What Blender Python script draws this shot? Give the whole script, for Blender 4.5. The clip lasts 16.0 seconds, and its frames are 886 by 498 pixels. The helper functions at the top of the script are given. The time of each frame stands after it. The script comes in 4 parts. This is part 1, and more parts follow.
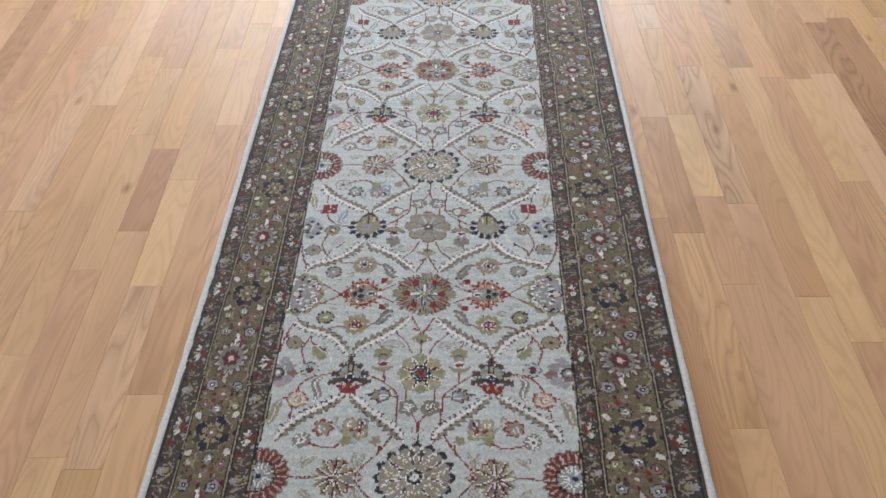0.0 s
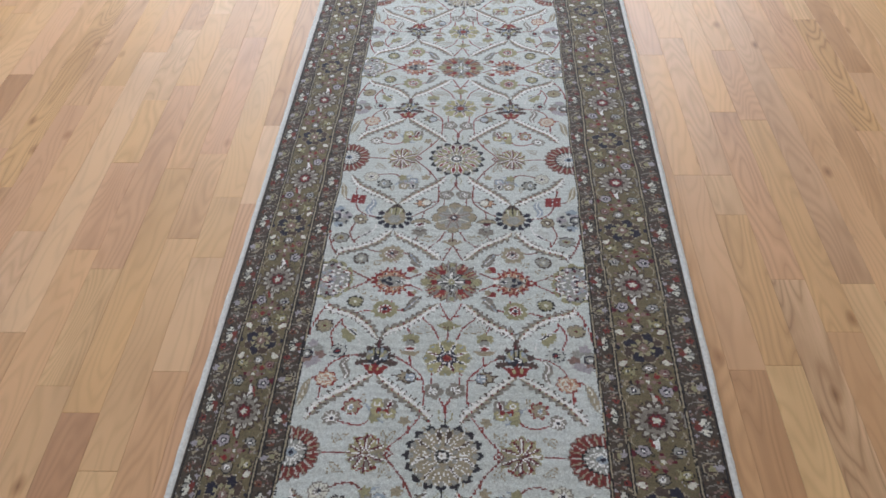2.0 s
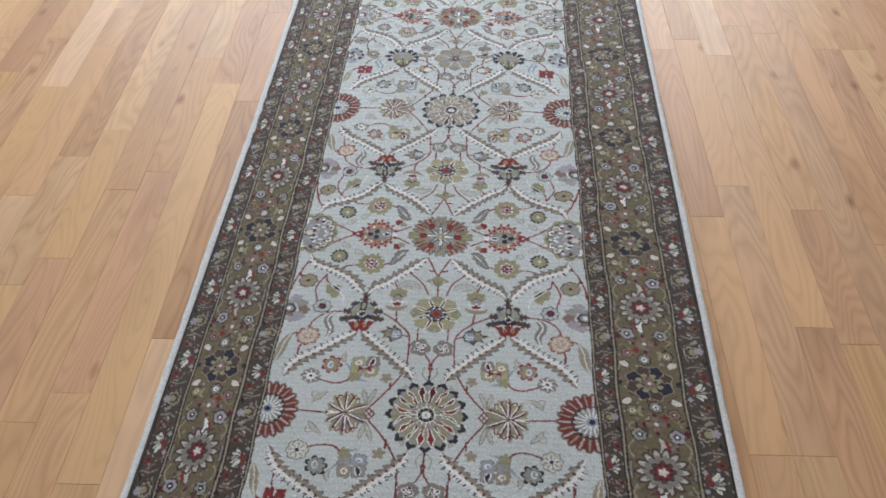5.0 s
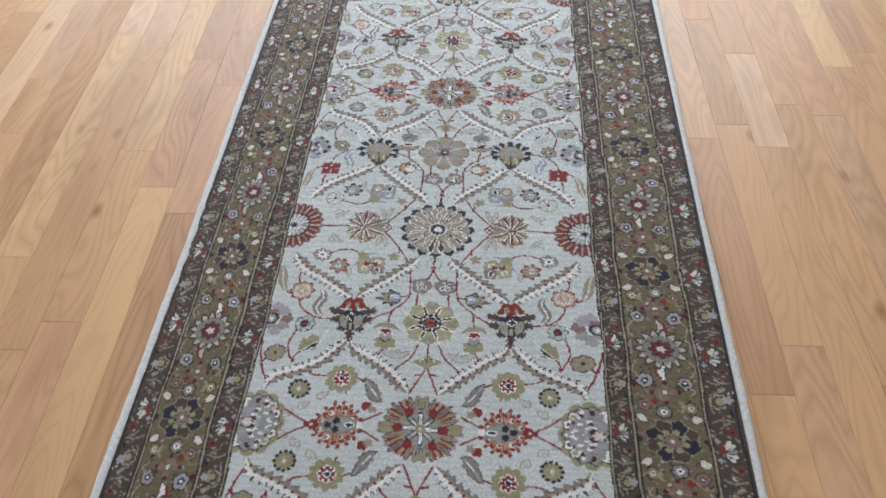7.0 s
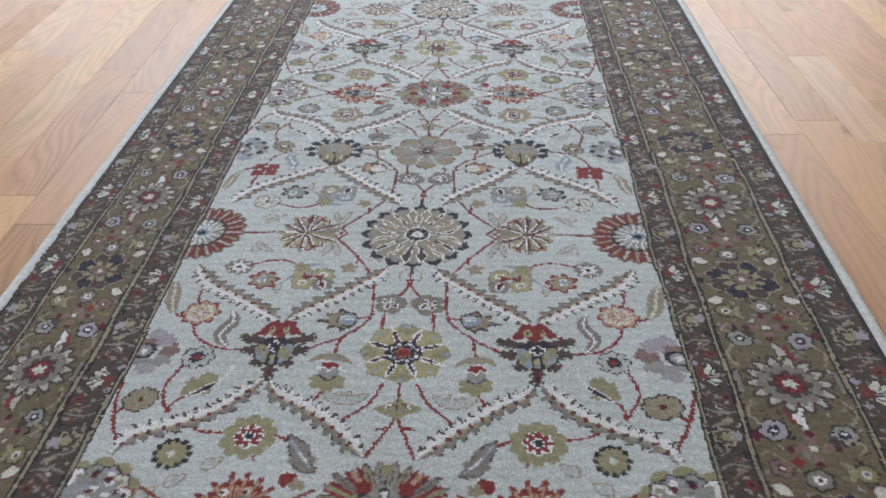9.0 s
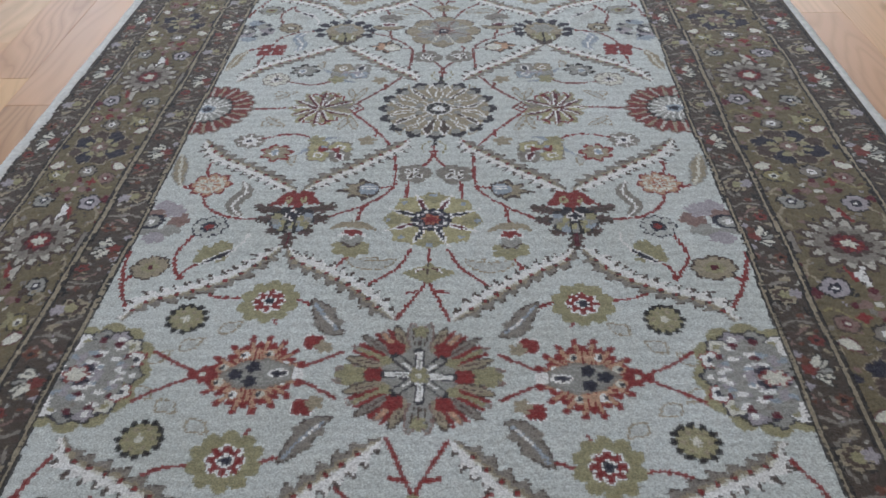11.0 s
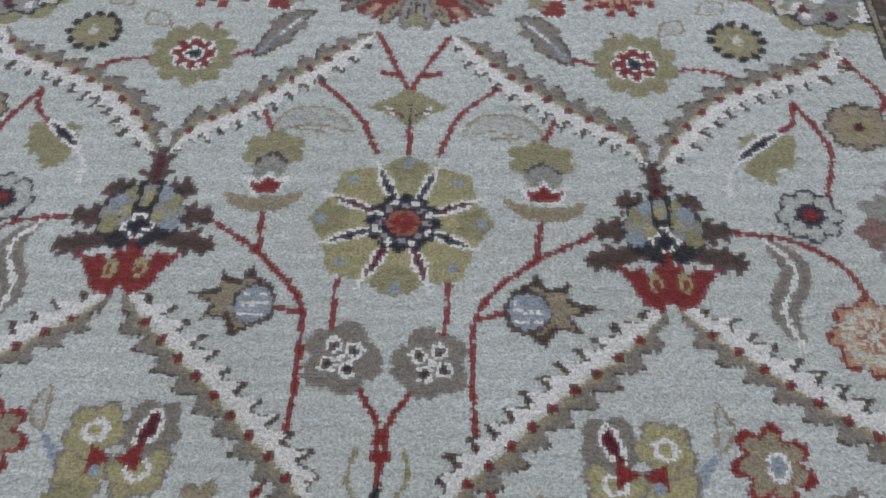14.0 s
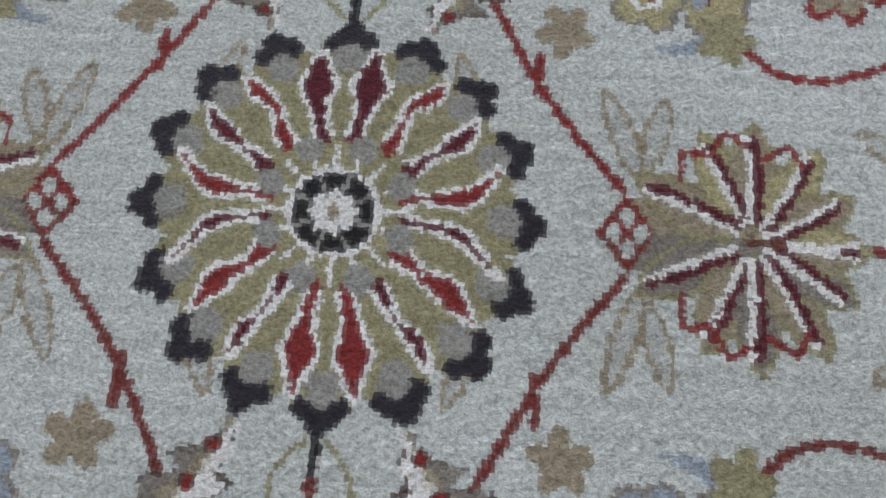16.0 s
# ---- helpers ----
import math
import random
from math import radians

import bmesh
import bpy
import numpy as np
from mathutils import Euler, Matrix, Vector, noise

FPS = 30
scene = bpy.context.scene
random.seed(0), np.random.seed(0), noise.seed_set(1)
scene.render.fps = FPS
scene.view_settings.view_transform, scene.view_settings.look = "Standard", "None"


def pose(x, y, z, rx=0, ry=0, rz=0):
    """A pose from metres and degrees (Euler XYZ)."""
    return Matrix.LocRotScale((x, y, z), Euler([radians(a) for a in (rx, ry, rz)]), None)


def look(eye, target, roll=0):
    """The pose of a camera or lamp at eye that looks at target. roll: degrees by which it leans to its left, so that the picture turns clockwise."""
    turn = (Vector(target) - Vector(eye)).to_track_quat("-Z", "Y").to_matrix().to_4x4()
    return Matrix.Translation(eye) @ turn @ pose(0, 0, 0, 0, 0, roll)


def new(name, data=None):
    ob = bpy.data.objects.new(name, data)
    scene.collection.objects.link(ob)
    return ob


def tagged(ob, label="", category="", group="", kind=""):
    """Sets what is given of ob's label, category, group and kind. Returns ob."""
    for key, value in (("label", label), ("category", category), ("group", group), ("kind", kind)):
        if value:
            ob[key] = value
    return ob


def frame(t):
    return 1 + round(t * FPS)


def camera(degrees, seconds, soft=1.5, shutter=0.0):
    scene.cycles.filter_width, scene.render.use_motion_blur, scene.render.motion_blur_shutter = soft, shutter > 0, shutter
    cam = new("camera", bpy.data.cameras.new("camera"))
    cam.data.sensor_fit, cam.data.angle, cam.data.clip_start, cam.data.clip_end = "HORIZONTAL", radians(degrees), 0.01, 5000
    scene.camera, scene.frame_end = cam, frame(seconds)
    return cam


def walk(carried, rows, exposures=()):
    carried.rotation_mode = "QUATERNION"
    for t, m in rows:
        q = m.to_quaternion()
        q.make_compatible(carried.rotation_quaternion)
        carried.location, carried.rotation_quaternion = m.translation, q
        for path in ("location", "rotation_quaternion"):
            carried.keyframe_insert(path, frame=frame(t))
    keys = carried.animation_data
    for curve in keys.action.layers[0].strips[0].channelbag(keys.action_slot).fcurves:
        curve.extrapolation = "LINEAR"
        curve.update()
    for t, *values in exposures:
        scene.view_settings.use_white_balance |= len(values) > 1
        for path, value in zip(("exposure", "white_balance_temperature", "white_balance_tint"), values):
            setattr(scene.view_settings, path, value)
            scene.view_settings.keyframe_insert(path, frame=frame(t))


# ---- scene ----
cam = camera(54.0, 16.0, soft=1.6)
PATH = [
    (0, (0.068, -2.395, 1.045), (0.016, -0.939, -0.326), -1.2),
    (0.5, (0.036, -2.228, 1.037), (0.046, -0.774, -0.336), -0.1),
    (1, (0.013, -2.078, 1.033), (0.092, -0.591, -0.303), 0.4),
    (1.5, (0.053, -1.896, 1.036), (-0.001, -0.413, -0.305), -1.8),
    (2, (0.046, -1.749, 1.035), (-0.036, -0.274, -0.313), -1.2),
    (2.5, (0.002, -1.589, 1.035), (0.012, -0.116, -0.318), 1.8),
    (3, (-0.003, -1.474, 1.025), (0.052, -0.021, -0.348), 2.4),
    (3.5, (0.044, -1.329, 1.019), (-0.002, 0.1, -0.38), -0.2),
    (4, (0.068, -1.228, 1.011), (-0.052, 0.192, -0.392), -1.7),
    (4.2, (0.06, -1.18, 1.005), (-0.034, 0.241, -0.399), -1.1),
    (6.3, (0.069, -0.773, 0.953), (-0.014, 0.638, -0.462), 0.3),
    (6.5, (0.052, -0.722, 0.951), (-0.026, 0.684, -0.469), 0.3),
    (7, (0.064, -0.582, 0.916), (-0.021, 0.81, -0.518), -0.4),
    (7.5, (0.102, -0.437, 0.821), (-0.006, 0.939, -0.626), -1.5),
    (8, (0.107, -0.378, 0.673), (-0.015, 1.1, -0.668), -2.4),
    (8.2, (0.099, -0.373, 0.601), (-0.014, 1.185, -0.649), -1.9),
    (10.3, (0.032, -0.403, 0.417), (-0.024, 1.29, -0.647), -0.4),
    (10.5, (0.032, -0.395, 0.406), (-0.023, 1.28, -0.685), -0.4),
    (11, (0.03, -0.381, 0.384), (-0.032, 1.216, -0.819), -1.1),
    (11.5, (0.027, -0.375, 0.369), (-0.041, 1.164, -0.907), -1.7),
    (12, (0.026, -0.375, 0.352), (-0.042, 1.076, -1.022), -1.5),
    (12.5, (0.025, -0.377, 0.337), (-0.032, 1.014, -1.099), -0.9),
    (13, (0.026, -0.378, 0.321), (-0.027, 0.937, -1.185), -0.8),
    (13.5, (0.024, -0.38, 0.309), (-0.02, 0.857, -1.262), -0.5),
    (14, (0.027, -0.386, 0.288), (-0.019, 0.773, -1.341), -0.3),
    (14.5, (0.029, -0.393, 0.267), (-0.007, 0.656, -1.436), 0.1),
    (15, (0.028, -0.412, 0.241), (-0.019, 0.489, -1.544), -0.1),
    (15.5, (0.03, -0.424, 0.22), (-0.014, 0.302, -1.643), 0.1),
    (16, (0.037, -0.418, 0.218), (-0.034, 0.129, -1.704), -3.6),
]
EXPOSURES = [(0, 0.54), (0.5, 0.53), (1.5, 0.26), (3.5, 0.02), (7, -0.12), (8, -0.16), (10.5, -0.47), (11, -0.44), (13, -0.25), (15, -0.16), (16, -0.09)]
walk(cam, [(t, look(eye, target, roll)) for t, eye, target, roll in PATH], EXPOSURES)

# ---------------------------------------------------------------- light
world = bpy.data.worlds.new("sky")
scene.world = world
world.use_nodes = True
wn = world.node_tree
sky = wn.nodes.new("ShaderNodeTexSky")
sky.sky_type = "NISHITA"
sky.sun_disc = False
sky.sun_elevation, sky.sun_rotation = radians(40), radians(20)
wn.links.new(sky.outputs[0], wn.nodes["Background"].inputs[0])
wn.nodes["Background"].inputs[1].default_value = 0.12


def opening_light(name, place, target, width, height, power, colour):
    data = bpy.data.lights.new(name, "AREA")
    data.shape, data.size, data.size_y, data.energy, data.color = "RECTANGLE", width, height, power, colour
    ob = new(name, data)
    ob.matrix_world = look(place, target)
    return ob


opening_light("window_daylight", (-0.2, 3.28, 1.45), (-0.2, 0, 1.2), 3.8, 1.8, 120, (0.805, 0.89, 1.0))
# added fill lamp from the west, no window known there
opening_light("side_window_daylight", (-3.38, 0.6, 1.5), (0, 0.6, 1.3), 2.6, 1.7, 30, (0.805, 0.89, 1.0))

# ---------------------------------------------------------------- materials


def node_mat(name, rough=0.8, spec=0.5):
    m = bpy.data.materials.new(name)
    m.use_nodes = True
    nt = m.node_tree
    b = nt.nodes["Principled BSDF"]
    b.inputs["Roughness"].default_value = rough
    b.inputs["Specular IOR Level"].default_value = spec
    return m, nt, b


def link(nt, a, b):
    nt.links.new(a, b)


def node(nt, kind, **values):
    n = nt.nodes.new(kind)
    for key, value in values.items():
        n.inputs[key.replace("_", " ")].default_value = value
    return n


def mix(nt, blend, fac, a, b):
    n = nt.nodes.new("ShaderNodeMix")
    n.data_type, n.blend_type = "RGBA", blend
    for socket, value in ((n.inputs[0], fac), (n.inputs[6], a), (n.inputs[7], b)):
        if hasattr(value, "links"):
            nt.links.new(value, socket)
        else:
            socket.default_value = value
    return n.outputs[2]


def ramp(nt, source, *stops):
    n = nt.nodes.new("ShaderNodeValToRGB")
    el = n.color_ramp.elements
    while len(el) < len(stops):
        el.new(0.5)
    for e, (at, c) in zip(el, stops):
        e.position, e.color = at, (*c, 1) if len(c) == 3 else c
    nt.links.new(source, n.inputs[0])
    return n.outputs[0]


def maths(nt, op, a, b=0.0):
    n = nt.nodes.new("ShaderNodeMath")
    n.operation = op
    for socket, value in zip(n.inputs, (a, b)):
        if hasattr(value, "links"):
            nt.links.new(value, socket)
        else:
            socket.default_value = value
    return n.outputs[0]


def bump(nt, b, height, strength, distance):
    n = node(nt, "ShaderNodeBump", Strength=strength, Distance=distance)
    link(nt, height, n.inputs["Height"])
    link(nt, n.outputs[0], b.inputs["Normal"])


def wool_material():
    """Knotted pile: the dye of each knot, with fibre grain, painted tuft shadows and faint wear."""
    m, nt, b = node_mat("wool_pile", 0.85, 0.25)
    co = nt.nodes.new("ShaderNodeTexCoord").outputs["Object"]
    dye = nt.nodes.new("ShaderNodeAttribute")
    dye.attribute_name = "dye"
    fibre = node(nt, "ShaderNodeTexNoise", Scale=850.0, Detail=3.0, Roughness=0.75)
    link(nt, co, fibre.inputs["Vector"])
    wear = node(nt, "ShaderNodeTexNoise", Scale=9.0, Detail=4.0)
    link(nt, co, wear.inputs["Vector"])
    # fibre grain darkens the dye, with the shadows between tufts painted in
    a = mix(nt, "MULTIPLY", 1.0, dye.outputs["Color"], ramp(nt, fibre.outputs[0], (0.3, (0.58, 0.58, 0.58)), (0.62, (1.15, 1.15, 1.15))))
    a = mix(nt, "MULTIPLY", 1.0, a, ramp(nt, wear.outputs[0], (0.3, (0.9, 0.9, 0.88)), (0.7, (1.05, 1.05, 1.06))))
    link(nt, a, b.inputs["Base Color"])
    b.inputs["Sheen Weight"].default_value = 0.18
    b.inputs["Sheen Roughness"].default_value = 0.5
    bump(nt, b, fibre.outputs[0], 0.6, 0.0012)
    return m


def yarn_material(name, colour):
    m, nt, b = node_mat(name, 0.9, 0.2)
    co = nt.nodes.new("ShaderNodeTexCoord").outputs["Object"]
    n = node(nt, "ShaderNodeTexNoise", Scale=240.0, Detail=4.0)
    link(nt, co, n.inputs["Vector"])
    link(nt, ramp(nt, n.outputs[0], (0.3, tuple(0.8 * c for c in colour)), (0.7, tuple(1.08 * c for c in colour))), b.inputs["Base Color"])
    bump(nt, b, n.outputs[0], 0.5, 0.001)
    return m


def oak_material(name, by_island, lift=(1.0, 1.0, 1.0)):
    """Satin-varnished oak strip, every board with its own tone and figure."""
    m, nt, b = node_mat(name, 0.45, 0.42)
    if by_island:
        rnd = nt.nodes.new("ShaderNodeNewGeometry").outputs["Random Per Island"]
    else:
        rnd = nt.nodes.new("ShaderNodeObjectInfo").outputs["Random"]
    co = nt.nodes.new("ShaderNodeNewGeometry").outputs["Position"]
    shift = nt.nodes.new("ShaderNodeCombineXYZ")
    link(nt, maths(nt, "MULTIPLY", rnd, 37.0), shift.inputs[0])
    link(nt, maths(nt, "MULTIPLY", rnd, 91.0), shift.inputs[1])
    link(nt, maths(nt, "MULTIPLY", rnd, 53.0), shift.inputs[2])
    add = nt.nodes.new("ShaderNodeVectorMath")
    add.operation = "ADD"
    link(nt, co, add.inputs[0])
    link(nt, shift.outputs[0], add.inputs[1])

    def stretched(sx, sy, kind="ShaderNodeTexNoise", **values):
        mp = node(nt, "ShaderNodeMapping", Scale=(sx, sy, sx))
        link(nt, add.outputs[0], mp.inputs["Vector"])
        n = node(nt, kind, **values)
        link(nt, mp.outputs[0], n.inputs["Vector"])
        return n

    field = stretched(16.0, 2.2, Scale=1.0, Detail=1.5, Roughness=0.4)
    rings = maths(nt, "FRACT", maths(nt, "MULTIPLY", field.outputs[0], 17.0))
    tri = maths(nt, "ABSOLUTE", maths(nt, "SUBTRACT", rings, 0.5))
    pores = stretched(420.0, 14.0, Scale=1.0, Detail=3.0, Roughness=0.65)
    cloud = stretched(9.0, 2.0, Scale=1.0, Detail=3.0)
    tone = ramp(nt, rnd, (0.0, (0.55, 0.305, 0.15)), (0.18, (0.68, 0.405, 0.205)), (0.34, (0.6, 0.335, 0.185)), (0.5, (0.72, 0.455, 0.235)), (0.64, (0.63, 0.37, 0.17)), (0.78, (0.73, 0.475, 0.285)), (0.9, (0.64, 0.36, 0.2)), (1.0, (0.48, 0.26, 0.13)))
    tone = mix(nt, "MULTIPLY", 1.0, tone, (*lift, 1))
    plain = maths(nt, "FRACT", maths(nt, "MULTIPLY", rnd, 17.3))
    figure = maths(nt, "ADD", maths(nt, "MULTIPLY", tri, pores.outputs[0]), maths(nt, "MULTIPLY", maths(nt, "SQRT", plain), 0.18))
    c = mix(nt, "MULTIPLY", 1.0, tone, ramp(nt, figure, (0.0, (0.66, 0.58, 0.5)), (0.1, (0.93, 0.91, 0.88)), (0.3, (1.07, 1.07, 1.07))))
    c = mix(nt, "MULTIPLY", 0.8, c, ramp(nt, cloud.outputs[0], (0.25, (0.74, 0.69, 0.64)), (0.5, (1.0, 1.0, 1.0)), (0.75, (1.13, 1.13, 1.1))))
    knots = stretched(11.0, 5.0, "ShaderNodeTexVoronoi", Scale=1.0)
    c = mix(nt, "MULTIPLY", 1.0, c, ramp(nt, knots.outputs["Distance"], (0.0, (0.45, 0.36, 0.3)), (0.05, (0.72, 0.64, 0.56)), (0.12, (1.0, 1.0, 1.0))))
    link(nt, c, b.inputs["Base Color"])
    rough = ramp(nt, cloud.outputs[0], (0.2, (0.42, 0.42, 0.42)), (0.8, (0.58, 0.58, 0.58)))
    link(nt, rough, b.inputs["Roughness"])
    b.inputs["Coat Weight"].default_value = 0.08
    b.inputs["Coat Roughness"].default_value = 0.3
    bump(nt, b, pores.outputs[0], 0.12, 0.0006)
    return m


def plaster_material(name, colour):
    m, nt, b = node_mat(name, 0.9, 0.3)
    co = nt.nodes.new("ShaderNodeTexCoord").outputs["Object"]
    n = node(nt, "ShaderNodeTexNoise", Scale=14.0, Detail=6.0)
    link(nt, co, n.inputs["Vector"])
    link(nt, ramp(nt, n.outputs[0], (0.3, tuple(0.95 * c for c in colour)), (0.7, colour)), b.inputs["Base Color"])
    bump(nt, b, n.outputs[0], 0.1, 0.002)
    return m


WOOL = wool_material()
SELVEDGE = yarn_material("ivory_selvedge_yarn", (0.76, 0.77, 0.76))
BACKING = yarn_material("cotton_backing", (0.45, 0.42, 0.36))
OAK = oak_material("oak_strip", False, (0.99, 1.0, 1.01))
OAK_REST = oak_material("oak_strip_rest", True, (0.99, 1.0, 1.01))
OAK_PALE = oak_material("oak_strip_pale", False, (1.1, 1.2, 1.26))
OAK_DARK = oak_material("oak_strip_dark", False, (0.84, 0.79, 0.76))
JOINT = plaster_material("dark_joint", (0.05, 0.03, 0.018))
WALL = plaster_material("wall_paint", (0.58, 0.59, 0.59))
CEILING = plaster_material("ceiling_paint", (0.8, 0.8, 0.78))

# ---------------------------------------------------------------- the room
FLOOR_Z = -0.009


def box(name, x0, x1, y0, y1, z0, z1, material, parent=None):
    bm = bmesh.new()
    bmesh.ops.create_cube(bm, size=1, matrix=Matrix.LocRotScale(((x0 + x1) / 2, (y0 + y1) / 2, (z0 + z1) / 2), None, (x1 - x0, y1 - y0, z1 - z0)))
    return part(name, bm, material, parent)


def part(name, bm, material, parent=None, label=""):
    me = bpy.data.meshes.new(name)
    bm.to_mesh(me)
    bm.free()
    me.materials.append(material)
    ob = new(name, me)
    ob.parent = parent
    return tagged(ob, label)


def joined(name, boxes, material):
    bm = bmesh.new()
    for x0, x1, y0, y1, z0, z1 in boxes:
        bmesh.ops.create_cube(bm, size=1, matrix=Matrix.LocRotScale(((x0 + x1) / 2, (y0 + y1) / 2, (z0 + z1) / 2), None, (x1 - x0, y1 - y0, z1 - z0)))
    return part(name, bm, material)


X0, X1, Y0, Y1, TOP = -3.4, 3.4, -4.4, 3.3, 2.6
floor = tagged(box("floor", X0, X1, Y0, Y1, -0.14, FLOOR_Z - 0.004, JOINT), "varnished oak strip floor in staggered narrow boards", "floor", kind="structure")
# walls and ceiling are unseen, added to close the room and bounce light
tagged(joined("wall_north", [(X0, -2.1, Y1, Y1 + 0.15, FLOOR_Z, TOP), (1.7, X1, Y1, Y1 + 0.15, FLOOR_Z, TOP), (-2.1, 1.7, Y1, Y1 + 0.15, FLOOR_Z, 0.5), (-2.1, 1.7, Y1, Y1 + 0.15, 2.45, TOP)], WALL), "plain painted wall with a wide window opening", "wall", kind="structure")
tagged(box("wall_south", X0, X1, Y0 - 0.15, Y0, FLOOR_Z, TOP, WALL), "plain painted wall behind the start of the walk", "wall", kind="structure")
tagged(box("wall_east", X1, X1 + 0.15, Y0 - 0.15, Y1 + 0.15, FLOOR_Z, TOP, WALL), "plain painted wall closing the room", "wall", kind="structure")
# the opening here is made up, to hold the fill lamp
tagged(joined("wall_west", [(X0 - 0.15, X0, Y0 - 0.15, -0.7, FLOOR_Z, TOP), (X0 - 0.15, X0, 1.9, Y1 + 0.15, FLOOR_Z, TOP), (X0 - 0.15, X0, -0.7, 1.9, FLOOR_Z, 0.6), (X0 - 0.15, X0, -0.7, 1.9, 2.35, TOP)], WALL), "unseen plain wall with an opening added for the side fill lamp", "wall", kind="structure")
tagged(box("ceiling", X0 - 0.15, X1 + 0.15, Y0 - 0.15, Y1 + 0.15, TOP, TOP + 0.12, CEILING), "plain white painted ceiling", "ceiling", kind="structure")

# ---------------------------------------------------------------- the rug's drawing, in millimetres
PERIOD, FIELD, EDGE, HALF_LENGTH = 697.0, 224.0, 387.0, 2130.0
HALF = PERIOD / 2


def srgb(r, g, b):
    return tuple(((v / 255 + 0.055) / 1.055) ** 2.4 if v > 10 else v / 3294 for v in (r, g, b))


DYES = dict(
    field=srgb(211, 217, 216), olive=srgb(160, 155, 122), tan=srgb(164, 153, 132), taupe=srgb(142, 136, 129), rose=srgb(142, 116, 110), grey=srgb(160, 160, 156),
    blue=srgb(160, 172, 186), lilac=srgb(172, 166, 174), white=srgb(247, 247, 247), cream=srgb(222, 221, 211), navy=srgb(42, 41, 58), black=srgb(38, 35, 37),
    brown=srgb(82, 67, 61), red=srgb(138, 47, 47), wine=srgb(96, 28, 44), orange=srgb(170, 104, 84), border=srgb(108, 99, 74), guard=srgb(80, 70, 62), pearl=srgb(198, 194, 186), moss=srgb(146, 137, 98), shade=srgb(197, 201, 199), stem=srgb(124, 56, 52), mauve=srgb(98, 76, 74), ink=srgb(48, 45, 54), peach=srgb(198, 160, 134), straw=srgb(180, 173, 134), gold=srgb(117, 106, 81), rust=srgb(112, 70, 56))
NAMES = list(DYES)
INDEX = {n: i for i, n in enumerate(NAMES)}
TABLE = np.array([DYES[n] for n in NAMES])
LABELS = ["field"]


class Drawing:
    """A fine raster of dyes and of the motif that each spot belongs to."""

    def __init__(self, u0, u1, v0, v1, ground, step=0.7):
        self.step, self.u0, self.v0 = step, u0, v0
        u, v = np.arange(u0, u1, step) + step / 2, np.arange(v0, v1, step) + step / 2
        self.U, self.V = np.meshgrid(u, v)
        self.dye = np.full(self.U.shape, INDEX[ground], np.int16)
        self.lab = np.zeros(self.U.shape, np.int16)
        self.current = 0

    def motif(self, name):
        """Begin a motif: every one drawn is a piece of its own."""
        LABELS.append(name)
        self.current = len(LABELS) - 1

    def put(self, mask, colour):
        self.dye[mask] = INDEX[colour]
        if self.current:
            self.lab[mask] = self.current

    def disc(self, x, y, rx, ry, colour):
        self.put(((self.U - x) / rx) ** 2 + ((self.V - y) / ry) ** 2 < 1, colour)

    def bloom(self, x, y, r0, r1, n, colour, turn=0.0, power=1.0, squash=1.0):
        """A flower of n petals between the radii r0 and r1; squash: its height over its width."""
        a, b = self.U - x, (self.V - y) / squash
        edge = r0 + (r1 - r0) * np.abs(np.cos(n / 2 * (np.arctan2(b, a) - turn))) ** power
        self.put(a * a + b * b < edge * edge, colour)

    def spots(self, x, y, r, n, size, colour, turn=0.0, first=0.0, last=2 * math.pi, stretch=1.0):
        for k in range(n):
            t = turn + first + (last - first) * k / n
            self.disc(x + r * math.cos(t), y + r * math.sin(t), size, size * stretch, colour)

    def shape(self, points, colour):
        inside = np.zeros(self.U.shape, bool)
        for (x0, y0), (x1, y1) in zip(points, points[1:] + points[:1]):
            if y0 != y1:
                inside ^= ((y0 > self.V) != (y1 > self.V)) & (self.U < (x1 - x0) * (self.V - y0) / (y1 - y0) + x0)
        self.put(inside, colour)

    def along(self, points, smooth=True):
        """Distance to the line, side of it and length along it, at every spot."""
        p = np.array(points, float)
        if smooth and len(p) > 2:
            q = np.vstack([2 * p[0] - p[1], p, 2 * p[-1] - p[-2]])
            out = []
            for i in range(1, len(q) - 2):
                for t in np.arange(0, 1, 0.125):
                    a, b, c, d = q[i - 1:i + 3]
                    out.append(0.5 * (2 * b + (c - a) * t + (2 * a - 5 * b + 4 * c - d) * t ** 2 + (3 * b - a - 3 * c + d) * t ** 3))
            p = np.vstack([out, p[-1:]])
        lo, hi = p.min(0) - 16, p.max(0) + 16
        i0, i1 = (max(0, int((t - self.v0) / self.step)) for t in (lo[1], hi[1]))
        j0, j1 = (max(0, int((t - self.u0) / self.step)) for t in (lo[0], hi[0]))
        U, V = self.U[i0:i1, j0:j1], self.V[i0:i1, j0:j1]
        best, side, far, run = np.full(U.shape, 1e9), np.zeros(U.shape), np.zeros(U.shape), 0.0
        for a, b in zip(p[:-1], p[1:]):
            d = b - a
            n = math.hypot(*d) + 1e-9
            t = np.clip(((U - a[0]) * d[0] + (V - a[1]) * d[1]) / n ** 2, 0, 1)
            ex, ey = U - a[0] - t * d[0], V - a[1] - t * d[1]
            e = np.hypot(ex, ey)
            near = e < best
            best = np.where(near, e, best)
            side = np.where(near, np.sign(d[0] * ey - d[1] * ex), side)
            far = np.where(near, run + t * n, far)
            run += n
        whole = []
        for part_of, fill in ((best, 1e9), (side, 0.0), (far, 0.0)):
            full = np.full(self.U.shape, fill)
            full[i0:i1, j0:j1] = part_of
            whole.append(full)
        return (*whole, run)

